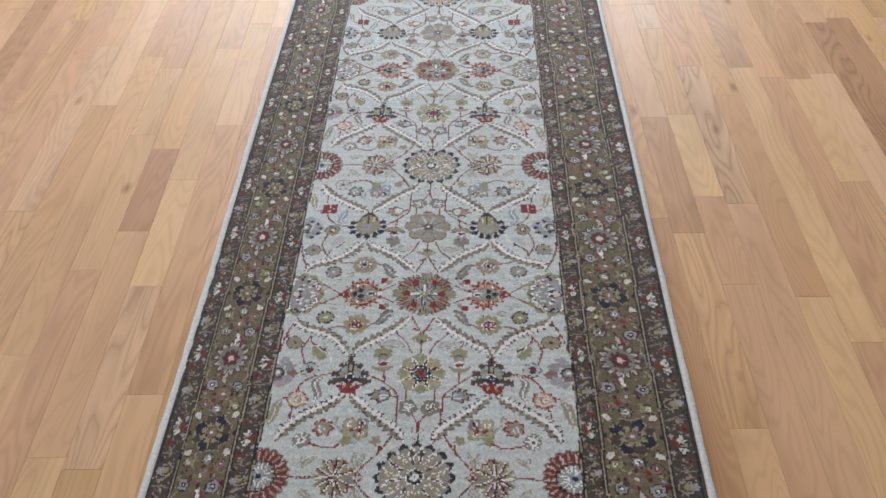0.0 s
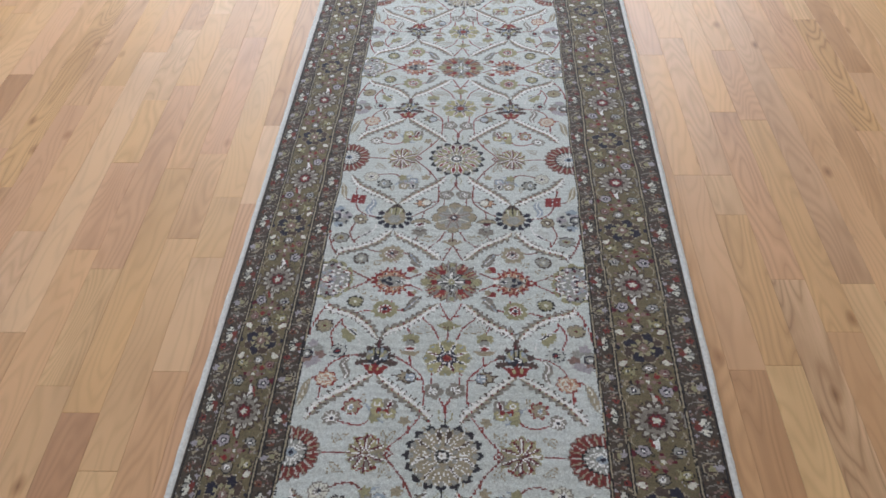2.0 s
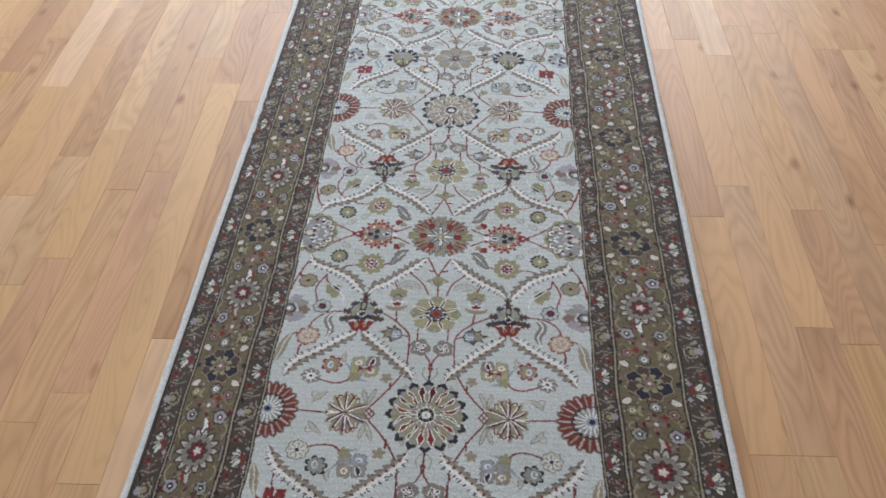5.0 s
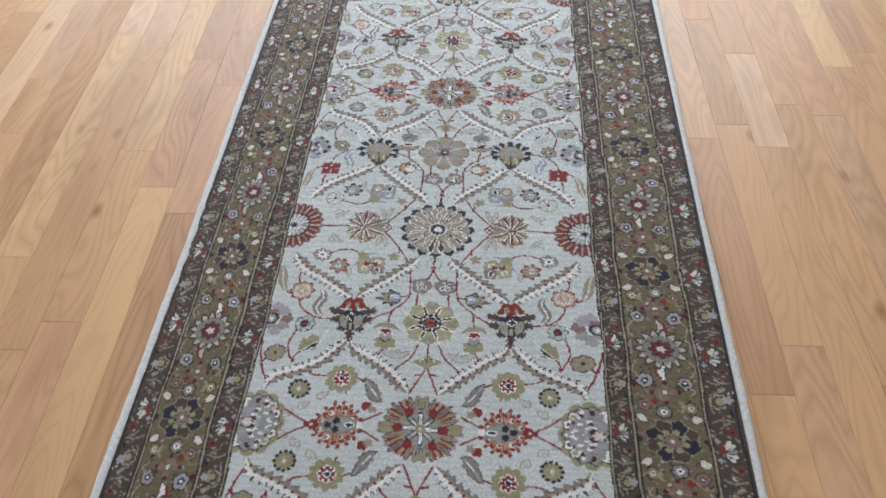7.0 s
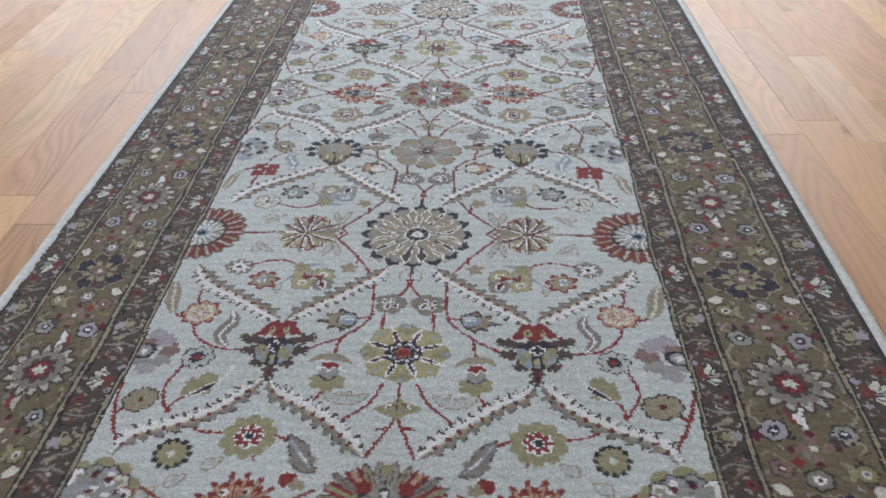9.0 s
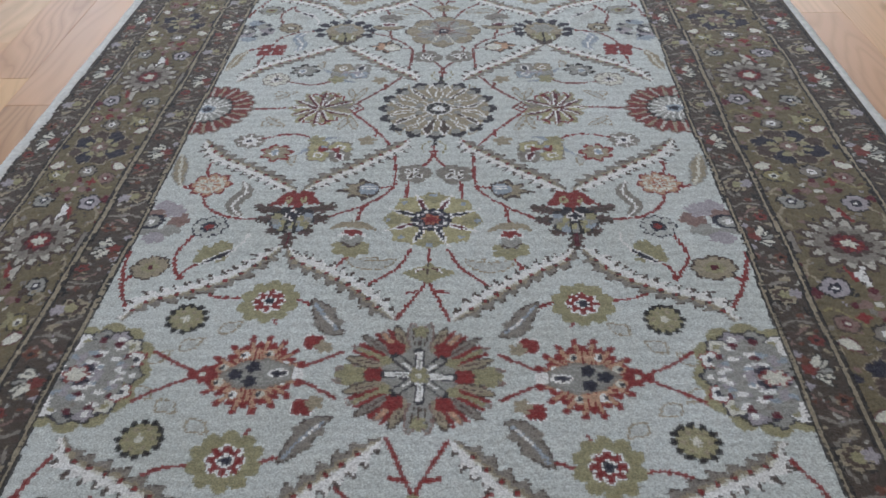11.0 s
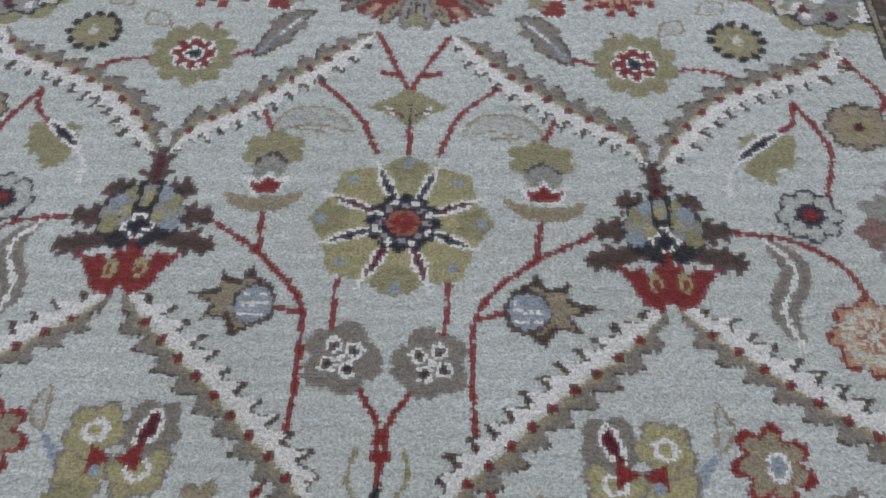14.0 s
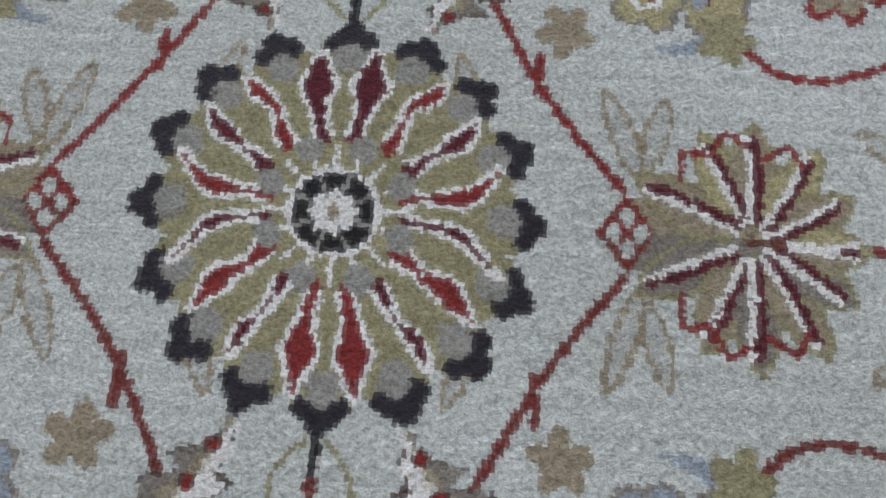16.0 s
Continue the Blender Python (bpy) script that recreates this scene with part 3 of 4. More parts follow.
def half_cell(blue):
    """The drawing between a rosette (v = 0) and a medallion (v = HALF), one side of the rug's middle line."""
    c = Drawing(-14, FIELD + 10, -14, HALF + 14, "field")
    vine = "stem" if blue else "red"
    # thin outlined leaves that hardly show
    for x, y in ((168, 16), (150, 28), (128, 44), (46, 113), (154, 322)):
        c.line([(x - 7, y + 5), (x - 3, y - 4), (x + 6, y - 6), (x + 5, y + 3), (x - 6, y + 5)], 1.4, "tan")
        c.disc(x, y, 3.4, 3.0, "shade")
    c.leaf([(26, 116), (38, 109), (52, 110), (62, 118)], 5.0, "shade", "tan")
    for pts in ([(72, 308), (76, 318), (82, 333)], [(88, 310), (86, 320), (84, 330)], [(121, 262), (124, 254), (123, 246)], [(30, 300), (34, 312), (31, 326)], [(140, 316), (150, 322), (158, 332)]):
        c.leaf(pts, 2.4, "shade", "tan")
    c.leaf([(84, 294), (98, 290), (110, 274), (121, 262)], 3.0, "blue")
    # vines
    for pts in (((18, 52), (9, 72), (0, 92)), ((42, 87), (24, 106), (14, 129)), ((68, 104), (62, 118)), ((0, 112), (0, 131)), ((59, 160), (56, 186)), ((82, 168), (56, 186), (35, 210), (33, 237), (34, 266)),
                ((139, 167), (162, 172), (180, 187), (188, 208)), ((176, 92), (188, 120), (182, 147)), ((176, 92), (174, 105), (165, 113)), ((205, 62), (216, 90), (206, 106)), ((216, 88), (221, 108), (223, 126)),
                ((34, 214), (46, 211)), ((20, 192), (22, 203), (21, 224)), ((9, 246), (2, 259), (2, 272)), ((37, 278), (50, 301), (62, 318), (78, 337)), ((53, 297), (53, 309)), ((107, 289), (120, 298), (136, 299), (155, 293)),
                ((50, 20), (62, 13), (76, 5)), ((137, 0), (158, 12), (180, 27)), ((126, 72), (144, 74), (162, 84)), ((100, 54), (98, 46)), ((87, 70), (76, 66)), ((133, HALF), (160, HALF), (182, HALF)), ((188, 224), (192, 246), (186, 262)), ((4, 82), (14, 79)), ((186, 212), (204, 214), (212, 226))):
        c.line(list(pts), 2.6, vine)
    # boughs
    for pts, flip in (([(20, 52), (48, 81), (75, 102), (98, 116), (107, 131)], -1), ([(113, 131), (137, 99), (168, 80), (195, 70), (206, 52)], -1),
                      ([(106, 206), (84, 228), (63, 247), (44, 264), (29, 278), (21, 293)], -1), ([(112, 206), (139, 226), (163, 243), (188, 262), (206, 292)], 1)):
        c.motif("serrated_leaf")
        c.bough(pts, flip)
    # flowers
    c.motif("flower")
    small_flower(c, 107, 68, 22, 10, "tan" if blue else "olive", "wine", "navy", None, 0.3)
    c.bloom(107, 68, 9.5, 12, 8, "white")
    c.bloom(107, 68, 8.6, 10.8, 8, "red" if not blue else "rose")
    c.spots(107, 68, 8.8, 8, 1.3, "white", math.pi / 8)
    c.disc(107, 68, 4.8, 4.8, "white")
    c.bloom(107, 68, 2.4, 4.2, 6, "navy")
    c.motif("small_rosette")
    c.spots(159, 52, 12.2, 12, 2.9, "brown" if blue else "black")
    c.bloom(159, 52, 9.5, 12, 12, "grey" if blue else "olive", math.pi / 12, 0.8)
    c.spots(159, 52, 7.5, 6, 1.6, "tan")
    c.bloom(159, 52, 2.0, 3.6, 5, "cream")
    c.motif("leaf")
    c.leaf([(51, 37), (61, 43), (66, 56), (76, 70)], 6.0, "taupe", "brown")
    for x, y in ((56, 48), (63, 59), (68, 47)):
        c.disc(x, y, 4.0, 4.0, "taupe")
    c.line([(55, 41), (64, 52), (74, 67)], 2.2, "blue")
    c.line([(57, 43), (65, 54)], 1.1, "white")
    c.motif("bud")
    c.shape([(0 - 20, 101), (-8, 94), (0, 89), (8, 94), (20, 101), (8, 107), (0, 113), (-8, 107)], "tan" if blue else "olive")
    c.shape([(2, 106), (11, 100), (9, 106)], "white")
    c.shape([(-2, 106), (-11, 100), (-9, 106)], "white")
    c.line([(0, 100), (0, 112)], 1.8, "brown")
    c.line([(3, 106), (8, 103)], 1.6, "wine")
    c.motif("bell_flower")
    c.bloom(60, 129, 11, 15.5, 6, "taupe" if blue else "olive", 0.5, 0.7, 0.75)
    c.disc(60, 139, 8, 9, "grey")
    c.line([(53, 136), (60, 131), (67, 136)], 1.8, "brown")
    c.shape([(49, 144), (56, 146), (60, 141), (64, 146), (71, 144), (66, 154), (54, 154)], "white")
    c.shape([(51, 146), (56, 148), (60, 144), (64, 148), (69, 146), (65, 153), (55, 153)], "wine" if blue else "red")
    c.leaf([(42, 153), (52, 159), (68, 159), (78, 153)], 4.5, "tan", "brown" if blue else None)
    # leaf with a dark quill
    c.motif("quill_leaf")
    c.leaf([(173, 114), (162, 124), (150, 136)], 9.0, "shade" if blue else "olive")
    for x, y in ((158, 136), (167, 128), (154, 118)):
        c.bloom(x, y, 3, 6, 5, "shade" if blue else "olive")
    c.leaf([(166, 112), (157, 119), (147, 128)], 2.0, "navy", "white")
    c.line([(147, 128), (142, 138), (141, 148)], 1.8, "white")
    c.motif("ring_flower")
    c.spots(172, 159, 9.6, 8, 5.0, "navy" if not blue else "brown")
    c.spots(172, 159, 9.6, 8, 3.7, "shade" if not blue else "tan")
    c.bloom(172, 159, 3.5, 5.5, 8, "navy" if not blue else "brown", math.pi / 8)
    c.bloom(172, 159, 2.0, 3.8, 5, "red" if not blue else "cream")
    c.motif("brown_flower")
    small_flower(c, 202, 107, 13, 8, "grey" if blue else "tan", "olive", "wine", "brown")
    c.motif("curled_leaf")
    c.leaf([(150, 170), (160, 186), (153, 205), (158, 221)], 6.5, "blue" if blue else "taupe", None, "white")
    # bud with a pale heart
    c.motif("side_bud")
    c.shape([(46, 202), (54, 197), (57, 192), (62, 199), (70, 195), (69, 203), (82, 206), (71, 211), (76, 218), (66, 217), (62, 225), (54, 220), (46, 218)], "brown")
    c.shape([(47, 203), (56, 198), (63, 201), (70, 200), (68, 206), (77, 207), (69, 211), (72, 216), (64, 215), (60, 221), (54, 218), (47, 216)], "peach" if blue else "tan")
    c.disc(54, 210, 9.4, 9.6, "brown")
    c.disc(54.5, 210, 8.0, 8.2, "cream" if blue else "blue")
    for o in (-4, 0, 4):
        c.line([(49, 210 + o), (60, 210 + o)], 1.1, "white")
    # flower at the bough's fork near the edge
    c.motif("corner_flower")
    if blue:
        for dx in (-1, 1):
            for dy in (-1, 1):
                c.bloom(184 + 7.5 * dx, 217 + 6.5 * dy, 5.5, 8.2, 4, "red", math.pi / 4)
        c.line([(184, 208), (184, 226)], 1.8, "field")
        c.disc(184, 217, 2.2, 2.2, "wine")
    else:
        c.bloom(184, 217, 12, 17.5, 8, "red", 0.0, 0.6)
        c.bloom(184, 217, 10.2, 15.4, 8, "peach", 0.0, 0.6)
        c.spots(184, 217, 10, 8, 2.4, "cream")
        c.bloom(184, 217, 3, 6, 8, "orange")
        for k in range(4):
            t = math.pi * (k + 0.5) / 4
            c.line([(184 - 13 * math.cos(t), 217 - 13 * math.sin(t)), (184 + 13 * math.cos(t), 217 + 13 * math.sin(t))], 1.6, "cream")
    c.motif("edge_leaf")
    c.leaf([(208, 216), (214, 232), (216, 246), (221, 266)], 5.5, "tan", None if blue else "grey", "cream")
    # large pale bloom under the border's edge
    c.motif("pale_bloom")
    for k, (x, y) in enumerate(((212, 145), (202, 155), (198, 168), (204, 180), (214, 186), (220, 158), (219, 174))):
        c.bloom(x, y, 6.5, 9.5, 5, ("lilac", "grey", "rose", "lilac")[k % 4] if not blue else ("blue", "grey", "lilac", "shade")[k % 4], k)
        if blue:
            c.bloom(x - 4, y - 4, 2, 4.2, 4, "navy")
    c.disc(219, 166, 9.5, 9.5, "navy")
    c.disc(220, 166, 7, 7, "grey")
    c.disc(220, 166, 2.5, 3.5, "white")
    # twin flowers below the star
    c.motif("twin_flower")
    c.bloom(17, 233, 11, 15.5, 5, "taupe", 0.6, 0.7)
    c.spots(17, 233, 5.6, 4, 3.4, "white", 0.5)
    c.spots(17, 233, 5.6, 4, 2.0, "brown", 0.5)
    c.disc(17, 233, 1.6, 1.6, "white")
    c.disc(7, 238, 5.4, 4.4, "taupe")
    c.line([(8, 268), (10, 280), (3, 290)], 1.5, "olive")
    c.line([(0, 270), (0, 284)], 2.2, vine)
    c.line([(0, 282), (0, 293)], 3.0, "black")
    # pansy
    c.motif("pansy")
    for k, shade in enumerate(("straw", "straw", "taupe", "straw") if not blue else ("grey", "blue", "grey", "tan")):
        t = math.tau * (k + 0.5) / 4
        px, py = 92 + 13 * math.cos(t), 269 + 10.5 * math.sin(t)
        c.bloom(px, py, 8.6, 11.8, 5, "taupe", t, 0.7)
        c.bloom(px, py, 7.2, 10.2, 5, shade, t, 0.7)
        if k in (1, 3):
            c.disc(px, py, 4.6, 4.4, "white")
            c.disc(px, py, 2.8, 2.6, shade)
        elif k == 2:
            c.leaf([(px - 1, py - 7), (px, py), (px + 3, py + 6)], 2.8, "wine" if not blue else "navy", "white")
    for hand in (-1, 1):
        c.shape([(92, 272), (92 + hand * 9, 266), (92 + hand * 9, 278)], "red" if not blue else "lilac")
    c.disc(97, 276, 2.2, 2.4, "blue")
    c.bloom(104, 288, 5, 9, 5, "olive")
    # edged flower and pale flower
    c.motif("edged_flower")
    c.bloom(139, 267, 10, 16, 7, "red" if not blue else "black", 0.4, 0.9)
    c.bloom(139, 267, 8, 12.5, 7, "tan" if not blue else "grey", 0.4, 0.9)
    c.disc(141, 268, 4.2, 5.5, "white")
    c.disc(141, 268, 3.0, 4.2, "blue")
    c.motif("pale_flower")
    small_flower(c, 166, 288, 14, 8, "taupe" if not blue else "cream", "white", "navy", None if not blue else "taupe")
    for k in range(4):
        t = math.pi * k / 4 + 0.1
        c.line([(166 - 11 * math.cos(t), 288 - 11 * math.sin(t)), (166 + 11 * math.cos(t), 288 + 11 * math.sin(t))], 1.5, "white" if not blue else "taupe")
    c.disc(166, 288, 2.6, 2.6, "navy")
    c.motif("small_leaf")
    c.bloom(60, 289, 5, 9, 5, "tan", 0.4)
    # the large motifs
    tulip(c, 109, 168, blue)
    (rose if blue else star_flower)(c, 0, 168)
    rosette(c, 0, 0)
    flame_palmette(c, 105, 0)
    side_palmette(c, 207, 0)
    c.motif("diamond")
    c.shape([(70, HALF), (79, HALF - 11), (88, HALF), (79, HALF + 11)], vine)
    c.shape([(73, HALF), (79, HALF - 7.5), (85, HALF), (79, HALF + 7.5)], "field")
    c.line([(75, HALF - 5), (83, HALF + 5)], 1.5, vine)
    c.line([(83, HALF - 5), (75, HALF + 5)], 1.5, vine)
    palmette(c, 110, HALF, not blue)
    medallion(c, 217, HALF, True)
    medallion(c, 0, HALF, far=blue)
    return c


STRIP = PERIOD / 2.5


def border_strip():
    """The main border across its width (u, 0 at its middle) and along one repeat (v)."""
    c = Drawing(-45, 45, -STRIP / 2 - 2, STRIP / 2 + 2, "gold")
    c.motif("main_border")
    c.lab[:] = c.current
    sprinkle(c, 42, 110, 21, ("brown", "moss", "border", "taupe", "guard", "brown", "rose", "tan", "black", "guard"), 6.0)
    sprinkle(c, 42, 70, 33, ("pearl", "black", "lilac", "brown", "taupe", "wine"), 3.6)
    for y in (-STRIP / 2, STRIP / 2):
        for k in range(8):
            t = math.tau * (k + 0.5) / 8
            bx, by = 22 * math.cos(t), y + 20 * math.sin(t)
            c.bloom(bx, by, 9.5, 12.5, 5, "tan", t, 0.7)
            c.bloom(bx, by, 8.4, 11.2, 5, "navy" if k % 2 else "brown", t, 0.7)
            c.disc(16 * math.cos(t), y + 14 * math.sin(t), 4.0, 3.6, "olive")
        c.bloom(0, y, 5, 9, 8, "rose")
        c.disc(0, y, 2.6, 2.6, "cream")
        for sx in (-1, 1):
            for sy in (-1, 1):
                c.leaf([(sx * 28, y + sy * 26), (sx * 33, y + sy * 32), (sx * 40, y + sy * 34)], 5, "cream", "wine")
            c.disc(sx * 39, y, 3.4, 4, "navy")
    c.leaf([(0, -50), (-5, -36), (2, -20)], 4.5, "white", "brown")
    c.leaf([(0, 50), (5, 36), (-2, 20)], 4.0, "pearl", "brown")
    c.line([(-8, -44), (-12, -30)], 4, "red")
    c.line([(8, 44), (12, 30)], 4, "red")
    c.bloom(0, 0, 25, 36, 14, "brown", 0, 0.7)
    c.bloom(0, 0, 19, 32, 14, "pearl", 0, 1.3)
    c.bloom(0, 0, 20, 25, 14, "taupe", 0, 0.8)
    c.bloom(0, 0, 11, 17, 8, "brown", 0, 0.7)
    c.bloom(0, 0, 8, 13, 8, "wine", 0.3, 0.7)
    c.spots(0, 0, 8, 8, 2.4, "red")
    c.bloom(0, 0, 3.5, 6.5, 5, "cream")
    for s in (-1, 1):
        for k, side in ((0, 1), (1, -1)):
            small_flower(c, side * s * 24, s * (52 + 3 * k), 10.5 - k, 5, "lilac" if k == 0 else "grey", "navy", "white", "black", 0.4 * s)
            c.line([(side * s * 34, s * 20), (side * s * 39, s * 34), (side * s * 32, s * 46)], 2.2, "tan")
        c.leaf([(s * 38, -12), (s * 41, 2), (s * 37, 16)], 3.4, "taupe", "brown")
        for dx, dy in ((-9, 0), (9, 0), (0, -9), (0, 9)):
            c.disc(dx, s * 70 + dy, 4.4, 4.4, "rose")
            c.disc(dx * 1.8, s * 70 + dy * 1.6, 3.0, 3.0, "wine")
        c.disc(0, s * 70, 3, 3, "cream")
        small_flower(c, 4 * s, s * 98, 9, 6, "taupe", "white", "navy", "black", 0.3)
        small_flower(c, 27 * s, s * 88, 8, 5, "rose", "wine", "cream", "brown")
        small_flower(c, -28 * s, s * 92, 8, 6, "moss", "cream", "navy", "black")
        c.line([(-30 * s, s * 74), (-36 * s, s * 66), (-24 * s, s * 60)], 2.2, "tan")
        c.line([(14 * s, s * 90), (30 * s, s * 74), (38 * s, s * 76)], 2.0, "moss")
        c.leaf([(-14 * s, s * 82), (-20 * s, s * 88), (-16 * s, s * 100)], 2.6, "olive")
        c.bloom(14 * s, s * 82, 3, 5.5, 4, "red")
        c.bloom(-16 * s, s * 62, 3, 5.5, 4, "brown")
        c.bloom(38 * s, s * 58, 3, 5.5, 4, "wine")
    return c


def sprinkle(c, half, count, seed, shades, big):
    """Scattered little leaves and dots between the larger motifs."""
    dice = random.Random(seed)
    reach = c.V.max()
    for k in range(count):
        x, y, t, r = dice.uniform(-half, half), dice.uniform(-reach, reach), dice.uniform(0, math.tau), dice.uniform(0.5, 1.0) * big
        if k % 3:
            c.leaf([(x - r * math.cos(t), y - r * math.sin(t)), (x + 0.3 * r * math.sin(t), y - 0.3 * r * math.cos(t)), (x + r * math.cos(t), y + r * math.sin(t))], 0.36 * r, dice.choice(shades))
        else:
            c.bloom(x, y, 0.3 * r, 0.55 * r, 5, dice.choice(shades), t)


def guard_strip(width):
    """A narrow stripe: pale lilies and dark rings in turn."""
    h = width / 2
    c = Drawing(-h - 3, h + 3, -STRIP / 4 - 2, STRIP / 4 + 2, "guard")
    c.motif("guard_stripe")
    c.lab[:] = c.current
    k = h / 17.0
    sprinkle(c, h, 40, 8, ("brown", "taupe", "black", "taupe", "rose", "rust", "brown", "tan"), 6.0)
    sprinkle(c, h, 26, 14, ("pearl", "black", "lilac", "grey", "tan"), 3.6)
    for y in (-STRIP / 4, STRIP / 4):
        c.line([(-8 * k, y - 16), (-12 * k, y - 4), (-9 * k, y + 10), (4 * k, y + 15)], 2.4, "taupe")
        c.bloom(-2 * k, y, 9.5 * k, 13 * k, 7, "black", 0, 0.7)
        c.bloom(-2 * k, y, 8.0 * k, 11.5 * k, 7, "tan", 0, 0.7)
        c.bloom(-2 * k, y, 6.0 * k, 8.5 * k, 7, "brown", 0, 0.7)
        c.disc(0, y, 5 * k, 5 * k, "olive")
        c.bloom(9 * k, y + 2, 4 * k, 6.5 * k, 5, "lilac")
    for a in (-64, -32, 0, 32, 64):
        t = math.radians(a)
        c.leaf([(-7 * k, 0), (4 * k * math.cos(t) - 2 * k, 9 * k * math.sin(t)), (12 * k * math.cos(t) - 2 * k, 17 * k * math.sin(t))], 3.2 * k, "cream" if a else "grey", "black")
    c.bloom(-7 * k, 0, 4 * k, 6 * k, 5, "stem")
    c.bloom(-9 * k, 9, 3 * k, 5 * k, 4, "rust")
    for s in (-1, 1):
        c.bloom(8 * k, s * 26, 4.0 * k, 6.4 * k, 5, "stem" if s > 0 else "rust", 0.3)
        c.disc(8 * k, s * 26, 2, 2, "black")
        c.line([(-13 * k, s * 22), (-4 * k, s * 32), (6 * k, s * 38)], 2.2, "rose")
        c.line([(-12 * k, s * 40), (-2 * k, s * 44), (12 * k, s * 42)], 2.4, "taupe")
        c.bloom(-9 * k, s * 30, 3 * k, 5 * k, 4, "brown")
        c.bloom(-12 * k, s * 14, 2 * k, 4 * k, 4, "lilac")
    return c


LEVEL = ("rosette", "medallion", "side_medallion", "flame_palmette", "side_palmette", "open_palmette", "diamond")
MIDDLE = ("rosette", "medallion", "star_flower", "rose", "bud")
CELLS = [half_cell(False), half_cell(True)]
BORDER, GUARD_IN, GUARD_OUT = border_strip(), guard_strip(30.0), guard_strip(36.0)


def sample(c, u, v):
    i = np.clip(((v - c.v0) / c.step).astype(int), 0, c.dye.shape[0] - 1)
    j = np.clip(((u - c.u0) / c.step).astype(int), 0, c.dye.shape[1] - 1)
    return c.dye[i, j], c.lab[i, j]


def knots(x, y):
    """Dye, motif and number of the motif's repeat, for knots at x, y (mm, in the rug's own axes)."""
    x, y = np.broadcast_arrays(x, y)
    # the weaver's unevenness
    wx = x + 1.1 * np.sin(y / 47 + 1.3) + 0.8 * np.sin(y / 19 + x / 60) + 0.6 * np.sin(x / 14 + y / 90)
    wy = y + 1.2 * np.sin(x / 41 + y / 210) + 0.8 * np.sin(y / 23 + 0.7) + 0.6 * np.sin(x / 11 + y / 33)
    loose = np.random.default_rng(11)
    wx, wy = wx + loose.normal(0, 0.18, x.shape), wy + loose.normal(0, 0.18, x.shape)
    u = np.abs(wx)
    ay = np.abs(wy)
    k = np.floor(ay / PERIOD)
    v = ay - k * PERIOD
    blue = v > HALF
    w = np.where(blue, PERIOD - v, v)
    a, la = sample(CELLS[0], u, w)
    b, lb = sample(CELLS[1], u, w)
    dye, lab = np.where(blue, b, a), np.where(blue, lb, la)
    level = np.isin(lab, [i for i, n in enumerate(LABELS) if n in LEVEL])
    middle = np.isin(lab, [i for i, n in enumerate(LABELS) if n in MIDDLE])
    place = np.where((wx < 0) & ~middle, 0, 1) + 2 * (np.where(level, np.round(wy / HALF), np.floor(wy / HALF)).astype(int) + 20)
    # only one medallion has red rays; the others are worked in beige and navy
    plain = np.isin(lab, [i for i, n in enumerate(LABELS) if n == "medallion"]) & (np.abs(wy + HALF) > 100)
    for old, fresh in (("red", "tan"), ("wine", "brown"), ("olive", "tan")):
        dye = np.where(plain & (dye == INDEX[old]), INDEX[fresh], dye)
    # frame of borders: how far from the edge, and along it
    sidewise = (EDGE - u) <= (HALF_LENGTH - ay)
    across = np.where(sidewise, u, EDGE - (HALF_LENGTH - ay))
    run = np.where(sidewise, wy, wx)
    sign = np.where(sidewise, np.sign(wx), np.sign(wy))

    def repeat(t, length, offset):
        return np.mod(t - offset + length / 2, length) - length / 2

    def lay(c, middle, lo, hi, length, offset, dye, lab):
        m = (across >= lo) & (across < hi)
        d, l = sample(c, (across - middle) * 1.0, repeat(run * sign, length, offset))
        return np.where(m, d, dye), np.where(m, l, lab)

    dye, lab = lay(GUARD_IN, 241.5, FIELD, 259, STRIP / 2, 8.0, dye, lab)
    dye, lab = lay(BORDER, 302, 259, 345, STRIP, STRIP / 2, dye, lab)
    dye, lab = lay(GUARD_OUT, 366, 345, 400, STRIP / 2, -11.0, dye, lab)
    for lo, hi, shade in ((FIELD, 226, "black"), (226, 228, "tan"), (228, 229.6, "black"), (254, 256, "black"), (256, 258.6, "tan"), (258.6, 261, "black"), (343, 345, "black"), (345, 347.4, "tan"), (347.4, 349.4, "black"), (382.5, 385, "black"), (385, 387.5, "guard")):
        dye = np.where((across >= lo) & (across < hi), INDEX[shade], dye)
    edging = across >= FIELD
    piece = np.where(sidewise, np.where(wx < 0, 0, 1), np.where(wy < 0, 2, 3)) + np.where(np.isin(lab, [i for i, n in enumerate(LABELS) if n == "guard_stripe"]), np.where(across > 300, 10, 0), 0)
    place = np.where(edging, piece, place)
    return dye, lab, place


rug = tagged(new("rug"), "long ivory wool runner with red and navy flowers on oak", "rug")


def across_rug(x):
    """Metres across the floor for millimetres of the drawing: the two borders are not woven equally wide."""
    return np.interp(x, (-EDGE, -302, -259, -FIELD, -190, 190, FIELD, 259, 302, EDGE), (-0.3648, -0.2965, -0.2605, -0.2235, -0.189, 0.189, 0.2285, 0.2625, 0.3055, 0.3945))


